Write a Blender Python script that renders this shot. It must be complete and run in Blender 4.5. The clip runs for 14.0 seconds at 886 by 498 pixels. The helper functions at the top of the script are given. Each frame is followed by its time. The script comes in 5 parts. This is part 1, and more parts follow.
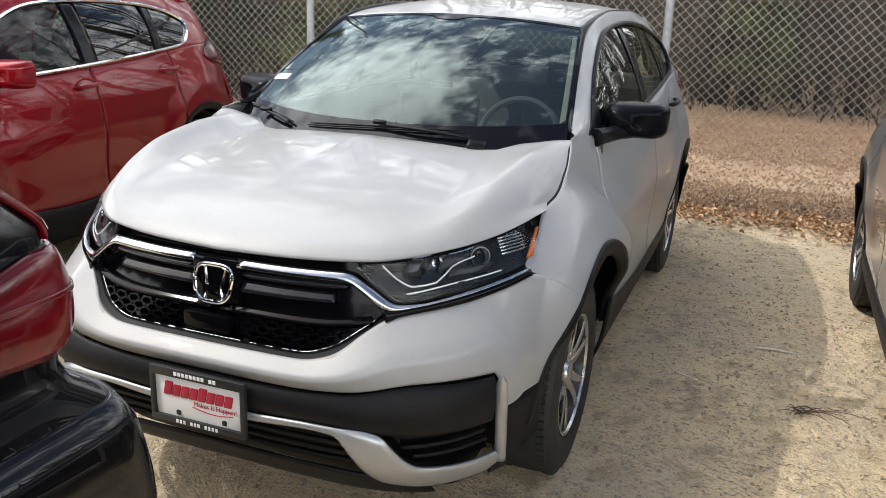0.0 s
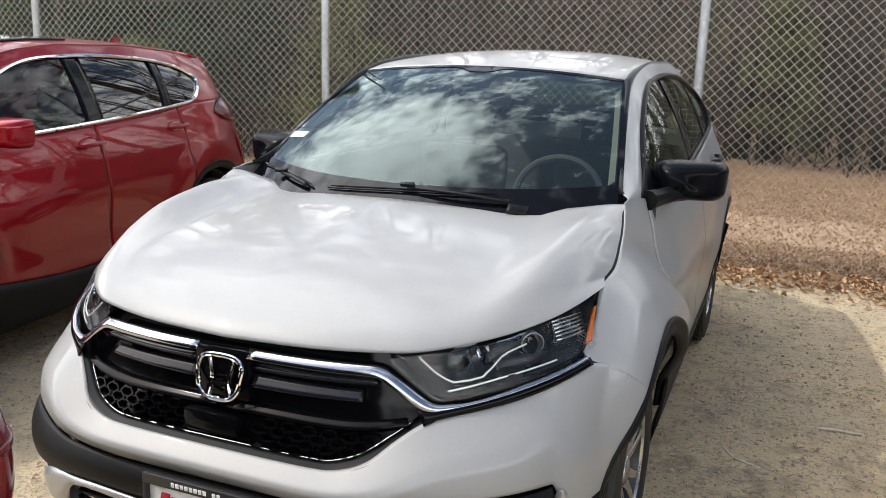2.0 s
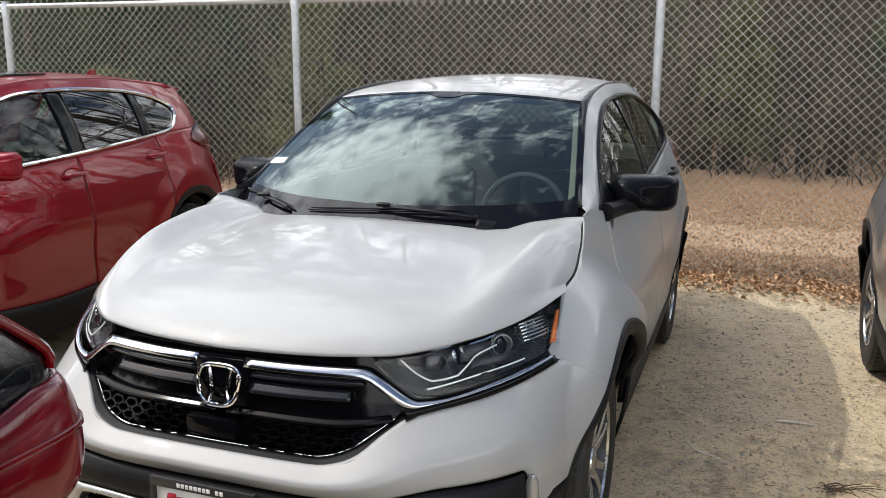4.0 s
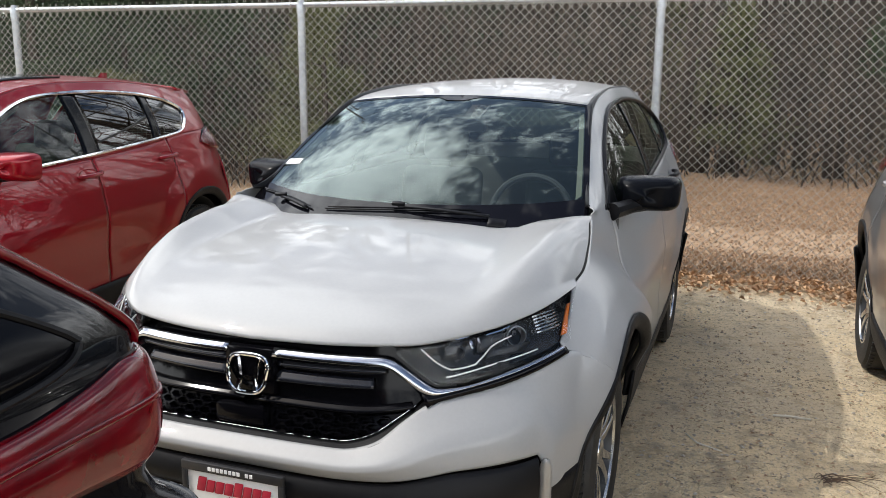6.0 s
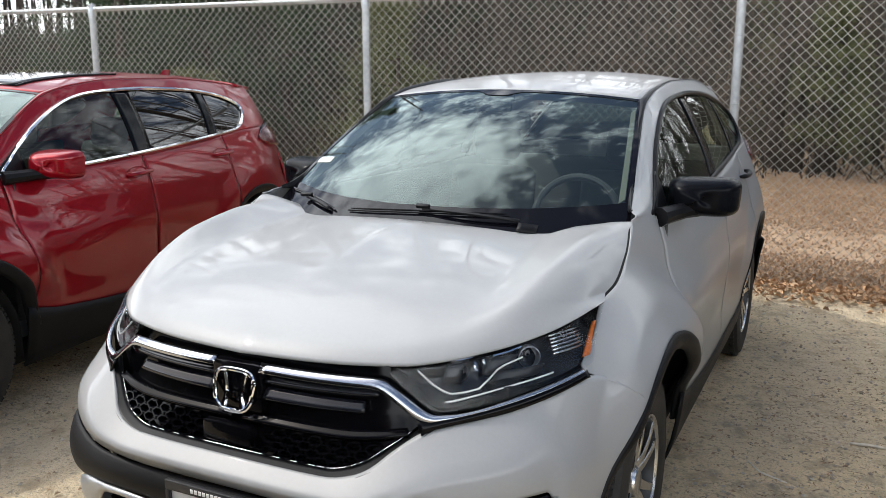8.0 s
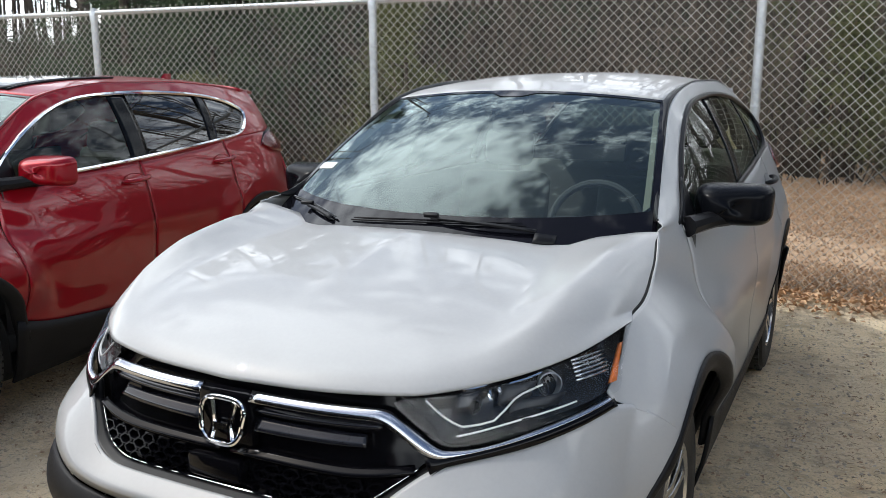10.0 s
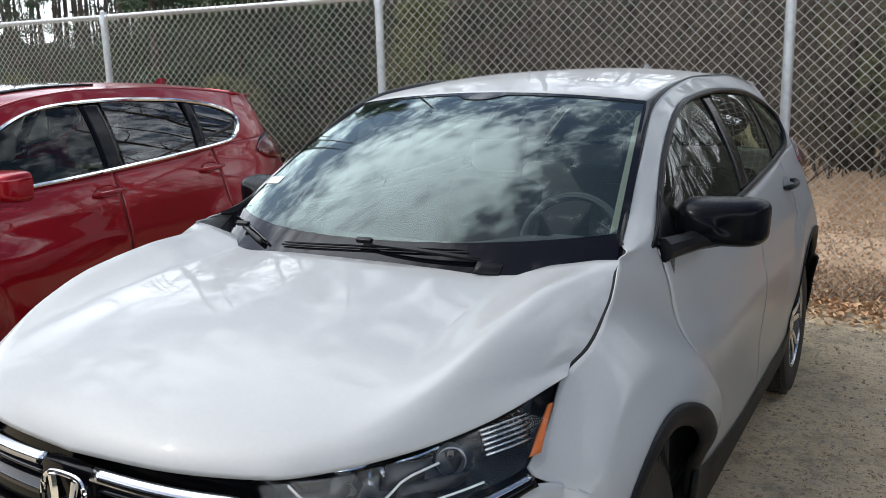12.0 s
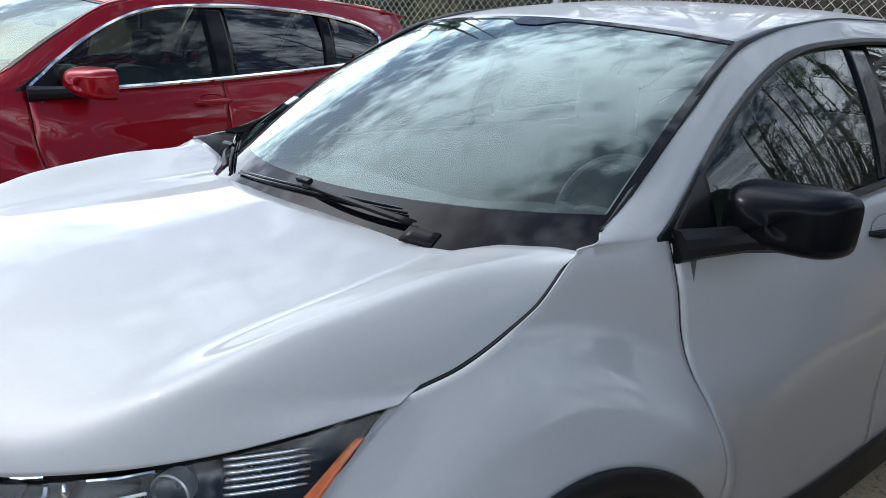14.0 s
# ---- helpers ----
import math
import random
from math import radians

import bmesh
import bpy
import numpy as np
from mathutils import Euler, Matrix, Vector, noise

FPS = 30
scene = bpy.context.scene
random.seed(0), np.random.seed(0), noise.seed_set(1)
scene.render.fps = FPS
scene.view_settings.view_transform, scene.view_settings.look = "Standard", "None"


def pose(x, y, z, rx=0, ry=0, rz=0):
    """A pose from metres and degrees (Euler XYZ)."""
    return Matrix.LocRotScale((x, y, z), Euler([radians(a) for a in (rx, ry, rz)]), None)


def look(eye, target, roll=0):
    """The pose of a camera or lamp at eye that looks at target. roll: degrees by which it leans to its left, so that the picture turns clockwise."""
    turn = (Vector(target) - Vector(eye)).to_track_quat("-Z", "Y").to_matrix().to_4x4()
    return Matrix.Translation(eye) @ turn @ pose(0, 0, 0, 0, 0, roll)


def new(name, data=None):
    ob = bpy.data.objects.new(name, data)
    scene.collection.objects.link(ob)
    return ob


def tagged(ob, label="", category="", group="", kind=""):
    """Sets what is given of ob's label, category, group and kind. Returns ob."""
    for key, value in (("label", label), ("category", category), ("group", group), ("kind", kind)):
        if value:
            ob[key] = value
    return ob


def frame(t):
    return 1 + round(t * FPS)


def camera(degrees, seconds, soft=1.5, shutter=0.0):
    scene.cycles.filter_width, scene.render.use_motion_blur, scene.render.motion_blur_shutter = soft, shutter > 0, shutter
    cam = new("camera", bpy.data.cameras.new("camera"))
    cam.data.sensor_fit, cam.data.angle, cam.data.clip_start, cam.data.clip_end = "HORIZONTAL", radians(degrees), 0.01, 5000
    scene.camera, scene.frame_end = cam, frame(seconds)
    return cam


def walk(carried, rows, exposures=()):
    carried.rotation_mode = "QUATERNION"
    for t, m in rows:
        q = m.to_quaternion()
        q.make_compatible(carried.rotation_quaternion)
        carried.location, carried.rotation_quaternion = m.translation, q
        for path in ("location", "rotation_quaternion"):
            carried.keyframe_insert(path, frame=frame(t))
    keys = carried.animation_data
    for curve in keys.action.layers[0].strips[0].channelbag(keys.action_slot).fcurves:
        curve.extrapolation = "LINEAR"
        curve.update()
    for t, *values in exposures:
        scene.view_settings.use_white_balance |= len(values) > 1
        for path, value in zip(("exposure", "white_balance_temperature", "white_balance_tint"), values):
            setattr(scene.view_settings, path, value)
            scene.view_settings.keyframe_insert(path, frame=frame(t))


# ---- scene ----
cam = camera(55.4, 14.0, 0.5)
PATH = [
    (0, (1.445, -1.901, 1.675), (0.752, -0.114, 1.103), 2.1),
    (0.5, (1.45, -1.88, 1.667), (0.719, -0.1, 1.124), 1.9),
    (1, (1.413, -1.834, 1.668), (0.664, -0.053, 1.15), 2.2),
    (1.5, (1.317, -1.686, 1.653), (0.569, 0.102, 1.16), 2.1),
    (2, (1.227, -1.595, 1.649), (0.497, 0.212, 1.198), 1.7),
    (2.5, (1.235, -1.585, 1.664), (0.531, 0.24, 1.245), 1.1),
    (3, (1.314, -1.635, 1.678), (0.621, 0.197, 1.274), 0.5),
    (5.5, (1.291, -1.958, 1.688), (0.631, -0.117, 1.267), 0.4),
    (6, (1.291, -1.943, 1.689), (0.624, -0.101, 1.288), 0.4),
    (6.5, (1.332, -1.882, 1.691), (0.625, -0.052, 1.299), 0.1),
    (7, (1.386, -1.795, 1.693), (0.62, 0.009, 1.296), -0.2),
    (7.5, (1.433, -1.732, 1.689), (0.608, 0.045, 1.285), -0.2),
    (8, (1.412, -1.632, 1.675), (0.55, 0.126, 1.266), -0.0),
    (10.5, (1.305, -1.398, 1.65), (0.411, 0.347, 1.258), -0.4),
    (11, (1.323, -1.315, 1.658), (0.401, 0.413, 1.257), -0.9),
    (11.5, (1.402, -1.126, 1.677), (0.443, 0.581, 1.269), -1.3),
    (12, (1.447, -0.939, 1.672), (0.452, 0.748, 1.267), -1.5),
    (12.5, (1.436, -0.689, 1.646), (0.396, 0.972, 1.249), -1.0),
    (13, (1.466, -0.509, 1.687), (0.358, 1.114, 1.313), -0.3),
    (13.5, (1.606, -0.284, 1.708), (0.388, 1.253, 1.314), 1.9),
    (14, (1.684, -0.085, 1.606), (0.279, 1.231, 1.064), 2.8),
]
walk(cam, [(t, look(eye, target, roll)) for t, eye, target, roll in PATH],
     [(0, 0.15, 6400, 10), (8, 0.06, 6220, 9), (11, 0.0, 6060, 8), (12.5, -0.06, 5950, 8), (14, -0.08, 5640, 8)])

# ---------- world, sun, exposure ----------
SUN = Vector((-0.76, -0.26, 1.0)).normalized()
world = bpy.data.worlds.new("world")
scene.world = world
world.use_nodes = True
wn = world.node_tree
sky = wn.nodes.new("ShaderNodeTexSky")
sky.sky_type, sky.sun_disc = "NISHITA", False
sky.sun_elevation = math.asin(SUN.z)
sky.sun_rotation = math.atan2(SUN.x, SUN.y)
sky.dust_density = 4.0
wn.nodes["Background"].inputs["Strength"].default_value = 0.15
# broken white cloud over the blue
wtc = wn.nodes.new("ShaderNodeTexCoord")
wmap = wn.nodes.new("ShaderNodeMapping")
wmap.inputs["Scale"].default_value = (1.0, 1.0, 1.3)
cloud = wn.nodes.new("ShaderNodeTexNoise")
cloud.inputs["Scale"].default_value, cloud.inputs["Detail"].default_value, cloud.inputs["Roughness"].default_value = 15.0, 6.0, 0.68
bank = wn.nodes.new("ShaderNodeTexNoise")
bank.inputs["Scale"].default_value, bank.inputs["Detail"].default_value = 1.6, 3.0
csum = wn.nodes.new("ShaderNodeMath")
csum.operation = "MULTIPLY_ADD"
csum.inputs[1].default_value = 0.55
chalf = wn.nodes.new("ShaderNodeMath")
chalf.operation = "MULTIPLY"
chalf.inputs[1].default_value = 0.45
cramp = wn.nodes.new("ShaderNodeValToRGB")
cramp.color_ramp.elements[0].position, cramp.color_ramp.elements[1].position = 0.42, 0.60
cmix = wn.nodes.new("ShaderNodeMix")
cmix.data_type = "RGBA"
cmix.inputs["B"].default_value = (27.0, 27.2, 27.0, 1)
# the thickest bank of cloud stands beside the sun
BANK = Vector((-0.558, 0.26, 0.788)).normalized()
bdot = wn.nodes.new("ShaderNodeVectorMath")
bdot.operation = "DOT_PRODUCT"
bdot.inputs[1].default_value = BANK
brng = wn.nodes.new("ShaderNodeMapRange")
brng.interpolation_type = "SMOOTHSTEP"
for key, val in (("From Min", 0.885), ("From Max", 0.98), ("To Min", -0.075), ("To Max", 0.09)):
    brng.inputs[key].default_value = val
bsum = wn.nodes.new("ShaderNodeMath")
# the sky whitens towards the horizon
wsep = wn.nodes.new("ShaderNodeSeparateXYZ")
hrng = wn.nodes.new("ShaderNodeMapRange")
hrng.interpolation_type = "SMOOTHSTEP"
for key, val in (("From Min", 0.48), ("From Max", 0.02), ("To Min", 0.0), ("To Max", 0.30)):
    hrng.inputs[key].default_value = val
hsum = wn.nodes.new("ShaderNodeMath")
wn.links.new(wtc.outputs["Generated"], wsep.inputs[0])
wn.links.new(wsep.outputs["Z"], hrng.inputs["Value"])
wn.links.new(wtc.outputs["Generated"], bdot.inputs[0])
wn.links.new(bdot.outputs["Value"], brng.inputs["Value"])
wn.links.new(wtc.outputs["Generated"], wmap.inputs[0])
wn.links.new(wmap.outputs[0], cloud.inputs["Vector"])
wn.links.new(wmap.outputs[0], bank.inputs["Vector"])
wn.links.new(bank.outputs[0], chalf.inputs[0])
wn.links.new(cloud.outputs[0], csum.inputs[0])
wn.links.new(chalf.outputs[0], csum.inputs[2])
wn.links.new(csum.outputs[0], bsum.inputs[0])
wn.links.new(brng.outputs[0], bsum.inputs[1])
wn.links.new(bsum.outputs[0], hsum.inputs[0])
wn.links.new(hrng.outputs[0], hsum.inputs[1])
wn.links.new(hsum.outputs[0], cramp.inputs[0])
wn.links.new(cramp.outputs[0], cmix.inputs["Factor"])
wn.links.new(sky.outputs[0], cmix.inputs["A"])
wn.links.new(cmix.outputs["Result"], wn.nodes["Background"].inputs["Color"])
sun = new("sun", bpy.data.lights.new("sun", "SUN"))
sun.data.energy, sun.data.angle, sun.data.color = 2.05, radians(0.6), (1.0, 0.95, 0.87)
sun.matrix_world = look(SUN * 30, (0, 0, 0))
scene.view_settings.exposure = 0.0


# ---------- small tools ----------
def crv(*pts):
    """Smooth curve through (t, value) pairs, without overshoot."""
    xs, ys = [p[0] for p in pts], [p[1] for p in pts]
    n = len(xs)
    d = [(ys[i + 1] - ys[i]) / (xs[i + 1] - xs[i]) for i in range(n - 1)]
    m = [d[0]] + [0 if d[i - 1] * d[i] <= 0 else 2 * d[i - 1] * d[i] / (d[i - 1] + d[i]) for i in range(1, n - 1)] + [d[-1]]

    def value(t):
        if t <= xs[0]:
            return ys[0]
        if t >= xs[-1]:
            return ys[-1]
        i = max(k for k in range(n - 1) if xs[k] <= t)
        h = xs[i + 1] - xs[i]
        s = (t - xs[i]) / h
        return ((1 + 2 * s) * (1 - s) ** 2 * ys[i] + s * (1 - s) ** 2 * h * m[i]
                + s * s * (3 - 2 * s) * ys[i + 1] + s * s * (s - 1) * h * m[i + 1])
    return value


def sstep(t):
    t = min(1.0, max(0.0, t))
    return t * t * (3 - 2 * t)


def steps(a, b, n):
    return [a + (b - a) * i / (n - 1) for i in range(n)]


def grid(fn, us, vs, keep=None, flip=False, bm=None):
    """A sheet of quads: fn(u, v) -> place. keep(u, v): which cells stay."""
    bm = bm or bmesh.new()
    vv = [[bm.verts.new(fn(u, v)) for v in vs] for u in us]
    for i in range(len(us) - 1):
        for j in range(len(vs) - 1):
            if keep and not keep((us[i] + us[i + 1]) / 2, (vs[j] + vs[j + 1]) / 2):
                continue
            q = [vv[i][j], vv[i + 1][j], vv[i + 1][j + 1], vv[i][j + 1]]
            try:
                bm.faces.new(q[::-1] if flip else q)
            except ValueError:
                pass
    loose = [v for v in bm.verts if not v.link_faces]
    bmesh.ops.delete(bm, geom=loose, context="VERTS")
    return bm


def mirrored(bm):
    """Adds the other half, x -> -x."""
    geo = bmesh.ops.duplicate(bm, geom=bm.verts[:] + bm.edges[:] + bm.faces[:])["geom"]
    for v in geo:
        if isinstance(v, bmesh.types.BMVert):
            v.co.x = -v.co.x
    bmesh.ops.reverse_faces(bm, faces=[f for f in geo if isinstance(f, bmesh.types.BMFace)])
    bmesh.ops.remove_doubles(bm, verts=bm.verts[:], dist=0.0006)
    return bm


def flipx(bm):
    for v in bm.verts:
        v.co.x = -v.co.x
    bmesh.ops.reverse_faces(bm, faces=bm.faces[:])
    return bm


def box(x0, y0, z0, x1, y1, z1, bevel=0.0, bm=None, seg=2):
    bm = bm or bmesh.new()
    g = bmesh.ops.create_cube(bm, size=1.0)["verts"]
    for v in g:
        v.co = Vector((x0 + (v.co.x + 0.5) * (x1 - x0), y0 + (v.co.y + 0.5) * (y1 - y0), z0 + (v.co.z + 0.5) * (z1 - z0)))
    if bevel:
        edges = list({e for v in g for e in v.link_edges})
        bmesh.ops.bevel(bm, geom=edges, offset=bevel, segments=seg, affect="EDGES", profile=0.5)
    return bm


def tube(points, r, n=8, bm=None, caps=True, closed=False):
    """A round bar along points; r: a number or one for each point."""
    bm = bm or bmesh.new()
    pts = [Vector(p) for p in points]
    k = len(pts)
    rings = []
    up = Vector((0, 0, 1))
    for i, p in enumerate(pts):
        a = pts[(i - 1) % k] if closed or i else p
        b = pts[(i + 1) % k] if closed or i < k - 1 else p
        d = (b - a).normalized()
        s = d.cross(up)
        if s.length < 0.05:
            s = d.cross(Vector((1, 0, 0)))
        s.normalize()
        w = s.cross(d)
        rr = r[i] if isinstance(r, (list, tuple)) else r
        rings.append([bm.verts.new(p + rr * (math.cos(2 * math.pi * j / n) * s + math.sin(2 * math.pi * j / n) * w)) for j in range(n)])
    for i in range(k if closed else k - 1):
        a, b = rings[i], rings[(i + 1) % k]
        for j in range(n):
            bm.faces.new((a[j], a[(j + 1) % n], b[(j + 1) % n], b[j]))
    if caps and not closed:
        bm.faces.new(rings[0][::-1])
        bm.faces.new(rings[-1])
    return bm


def revolve(profile, n=48, bm=None, axis="x"):
    """Turns (along, radius) pairs round the x axis."""
    bm = bm or bmesh.new()
    rings = [[bm.verts.new((a, r * math.cos(2 * math.pi * j / n), r * math.sin(2 * math.pi * j / n))) for j in range(n)] for a, r in profile]
    for i in range(len(rings) - 1):
        for j in range(n):
            bm.faces.new((rings[i][j], rings[i][(j + 1) % n], rings[i + 1][(j + 1) % n], rings[i + 1][j]))
    return bm


def part(name, bm, material, parent=None, label="", thick=0.0, sharp=35, smooth=True):
    """Links a bmesh as one mesh object under a thing or a part."""
    me = bpy.data.meshes.new(name)
    bmesh.ops.recalc_face_normals(bm, faces=bm.faces[:])
    bm.to_mesh(me)
    bm.free()
    me.materials.append(material)
    if smooth:
        me.shade_smooth()
        me.set_sharp_from_angle(angle=radians(sharp))
    ob = new(name, me)
    if parent:
        ob.parent = parent
    if thick:
        mod = ob.modifiers.new("thickness", "SOLIDIFY")
        mod.thickness, mod.offset = thick, -1.0
    if label:
        ob["label"] = label
    return ob


def thing(name, label, category, group="", kind="", m=None):
    ob = new(name)
    ob.empty_display_size = 0.2
    if m:
        ob.matrix_world = m
    return tagged(ob, label, category, group, kind)


# ---------- materials ----------
def material(name, base=(0.5, 0.5, 0.5), rough=0.5, metal=0.0, coat=0.0, coat_rough=0.03, spec=0.5,
             var=0.0, scale=5.0, bump=0.0, bump_scale=60.0, alt=None, alt_scale=2.0, rough_var=0.0):
    mt = bpy.data.materials.new(name)
    mt.use_nodes = True
    nt = mt.node_tree
    b = nt.nodes["Principled BSDF"]
    b.inputs["Base Color"].default_value = (*base, 1)
    b.inputs["Roughness"].default_value = rough
    b.inputs["Metallic"].default_value = metal
    b.inputs["Coat Weight"].default_value = coat
    b.inputs["Coat Roughness"].default_value = coat_rough
    b.inputs["Specular IOR Level"].default_value = spec
    tc = nt.nodes.new("ShaderNodeTexCoord")

    def noise_node(s, detail=6.0):
        t = nt.nodes.new("ShaderNodeTexNoise")
        t.inputs["Scale"].default_value, t.inputs["Detail"].default_value = s, detail
        nt.links.new(tc.outputs["Object"], t.inputs["Vector"])
        return t
    if var or alt:
        t1, t2 = noise_node(scale), noise_node(alt_scale, 4.0)
        mix = nt.nodes.new("ShaderNodeMix")
        mix.data_type = "RGBA"
        other = alt or tuple(c * (1 - var) for c in base)
        mix.inputs["A"].default_value = (*base, 1)
        mix.inputs["B"].default_value = (*other, 1)
        mth = nt.nodes.new("ShaderNodeMath")
        mth.operation = "MULTIPLY_ADD"
        mth.inputs[1].default_value, mth.inputs[2].default_value = 0.5, 0.0
        nt.links.new(t1.outputs[0], mth.inputs[0])
        m2 = nt.nodes.new("ShaderNodeMath")
        m2.operation = "MULTIPLY_ADD"
        m2.inputs[1].default_value = 0.5
        nt.links.new(t2.outputs[0], m2.inputs[0])
        nt.links.new(mth.outputs[0], m2.inputs[2])
        ramp = nt.nodes.new("ShaderNodeValToRGB")
        ramp.color_ramp.elements[0].position, ramp.color_ramp.elements[1].position = 0.38, 0.62
        nt.links.new(m2.outputs[0], ramp.inputs[0])
        nt.links.new(ramp.outputs[0], mix.inputs["Factor"])
        nt.links.new(mix.outputs["Result"], b.inputs["Base Color"])
    if rough_var:
        t = noise_node(3.0)
        mr = nt.nodes.new("ShaderNodeMapRange")
        mr.inputs["To Min"].default_value, mr.inputs["To Max"].default_value = max(0.0, rough - rough_var), rough + rough_var
        nt.links.new(t.outputs[0], mr.inputs["Value"])
        nt.links.new(mr.outputs[0], b.inputs["Roughness"])
    if bump:
        t = noise_node(bump_scale)
        bp = nt.nodes.new("ShaderNodeBump")
        bp.inputs["Strength"].default_value, bp.inputs["Distance"].default_value = 1.0, bump
        nt.links.new(t.outputs[0], bp.inputs["Height"])
        nt.links.new(bp.outputs[0], b.inputs["Normal"])
    return mt


def glass(name, tint, rough=0.0, gain=1.0, ior=1.5, sheen=(0.8, 0.8, 0.8)):
    mt = bpy.data.materials.new(name)
    mt.use_nodes = True
    nt = mt.node_tree
    nt.nodes.remove(nt.nodes["Principled BSDF"])
    tr = nt.nodes.new("ShaderNodeBsdfTransparent")
    tr.inputs[0].default_value = (*tint, 1)
    gl = nt.nodes.new("ShaderNodeBsdfGlossy")
    gl.inputs["Roughness"].default_value = rough
    gl.inputs["Color"].default_value = (*sheen, 1)
    fr = nt.nodes.new("ShaderNodeFresnel")
    fr.inputs["IOR"].default_value = ior
    mul = nt.nodes.new("ShaderNodeMath")
    mul.operation, mul.use_clamp = "MULTIPLY", True
    mul.inputs[1].default_value = gain
    mx = nt.nodes.new("ShaderNodeMixShader")
    nt.links.new(fr.outputs[0], mul.inputs[0])
    nt.links.new(mul.outputs[0], mx.inputs[0])
    nt.links.new(tr.outputs[0], mx.inputs[1])
    nt.links.new(gl.outputs[0], mx.inputs[2])
    nt.links.new(mx.outputs[0], nt.nodes["Material Output"].inputs[0])
    return mt


PAINT_WHITE = material("white_pearl_paint", (0.300, 0.301, 0.300), 0.50, 0.0, 0.5, 0.02, var=0.04, scale=90, alt_scale=1.2)
PAINT_RED = material("metallic_red_paint", (0.235, 0.0006, 0.007), 0.36, 0.35, 0.6, 0.008, spec=0.12, var=0.2, scale=200, alt_scale=1.5)
PAINT_GREY = material("metallic_grey_paint", (0.16, 0.16, 0.165), 0.35, 0.5, 1.0, 0.02, var=0.15, scale=200)
PAINT_BLACK = material("black_paint", (0.002, 0.002, 0.003), 0.25, 0.0, 0.55, 0.006, spec=0.1, var=0.3, scale=200)
CLAD = material("grained_black_plastic", (0.006, 0.006, 0.007), 0.5, spec=0.18, var=0.25, scale=12, bump=0.0006, bump_scale=500, alt_scale=3, rough_var=0.1)
GLOSS_BLACK = material("gloss_black_plastic", (0.003, 0.003, 0.004), 0.10, spec=0.13, rough_var=0.05, var=0.2)
SATIN_BLACK = material("satin_black_trim", (0.007, 0.007, 0.008), 0.38, spec=0.14, rough_var=0.1, var=0.2)
MIRROR_BLACK = material("black_mirror_shell", (0.003, 0.0035, 0.005), 0.26, rough_var=0.04, var=0.2, spec=0.07)
BAR_BLACK = material("dark_gloss_bar", (0.012, 0.013, 0.017), 0.14, spec=0.45, rough_var=0.06, var=0.2)
CHROME = material("chrome", (0.82, 0.83, 0.85), 0.06, 1.0, rough_var=0.04, var=0.06)
BAR_CHROME = material("satin_chrome", (0.46, 0.48, 0.53), 0.15, 1.0, rough_var=0.05, var=0.08)
SILVER = material("satin_silver_plastic", (0.42, 0.43, 0.44), 0.33, 0.6, rough_var=0.06, var=0.1, scale=40)
RUBBER = material("tyre_rubber", (0.010, 0.010, 0.010), 0.7, var=0.35, scale=8, bump=0.0015, bump_scale=120, alt=(0.022, 0.020, 0.017), alt_scale=14)
LINER = material("wheel_well_liner", (0.006, 0.006, 0.006), 0.9, var=0.3)
RIM_FACE = material("machined_alloy", (0.62, 0.63, 0.64), 0.22, 1.0, rough_var=0.08, var=0.15, scale=30)
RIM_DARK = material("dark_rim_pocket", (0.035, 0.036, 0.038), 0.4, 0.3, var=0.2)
GLASS_F = glass("windscreen_glass", (0.78, 0.90, 0.86), 0.0, 1.6, sheen=(0.74, 0.86, 0.84))
GLASS_S = glass("tinted_side_glass", (0.50, 0.62, 0.52), 0.0, 0.85)
GLASS_D = glass("dark_privacy_glass", (0.10, 0.11, 0.11), 0.0, 1.6)
LENS = glass("clear_lamp_lens", (0.93, 0.94, 0.95), 0.0, 0.55)
LENS_RED = material("red_lamp_lens", (0.12, 0.0012, 0.005), 0.16, spec=0.3, coat=0.5, coat_rough=0.006, var=0.5, scale=20)
AMBER = material("amber_reflector", (0.75, 0.17, 0.015), 0.2, coat=0.8, var=0.3, scale=120)
INTERIOR = material("grey_cloth", (0.075, 0.076, 0.074), 0.9, var=0.25, scale=40, bump=0.0008, bump_scale=400)
DASH = material("dashboard_vinyl", (0.055, 0.057, 0.06), 0.7, var=0.2, scale=20)
LINING = material("pale_headliner", (0.38, 0.37, 0.35), 0.95, var=0.08, scale=60)
PILLAR = material("pale_pillar_cover", (0.20, 0.21, 0.17), 0.85, var=0.1, scale=40)
PAPER = material("white_paper", (0.8, 0.8, 0.79), 0.6, var=0.05)
INK_RED = material("red_ink", (0.42, 0.015, 0.04), 0.5, var=0.1)
INK_BLACK = material("black_ink", (0.02, 0.02, 0.022), 0.5, var=0.1)
FRIT = material("black_printed_glass", (0.004, 0.004, 0.006), 0.05, spec=0.2, var=0.2)
LAMP_CASE = material("grey_lamp_casing", (0.014, 0.015, 0.017), 0.20, 0.2, rough_var=0.08, var=0.3, scale=25)
STEEL = material("galvanised_steel", (0.46, 0.48, 0.50), 0.42, 0.75, var=0.3, scale=25, rough_var=0.12, bump=0.0004, bump_scale=90)
WIRE = material("galvanised_wire", (0.45, 0.44, 0.40), 0.5, 0.25, var=0.2, scale=8)


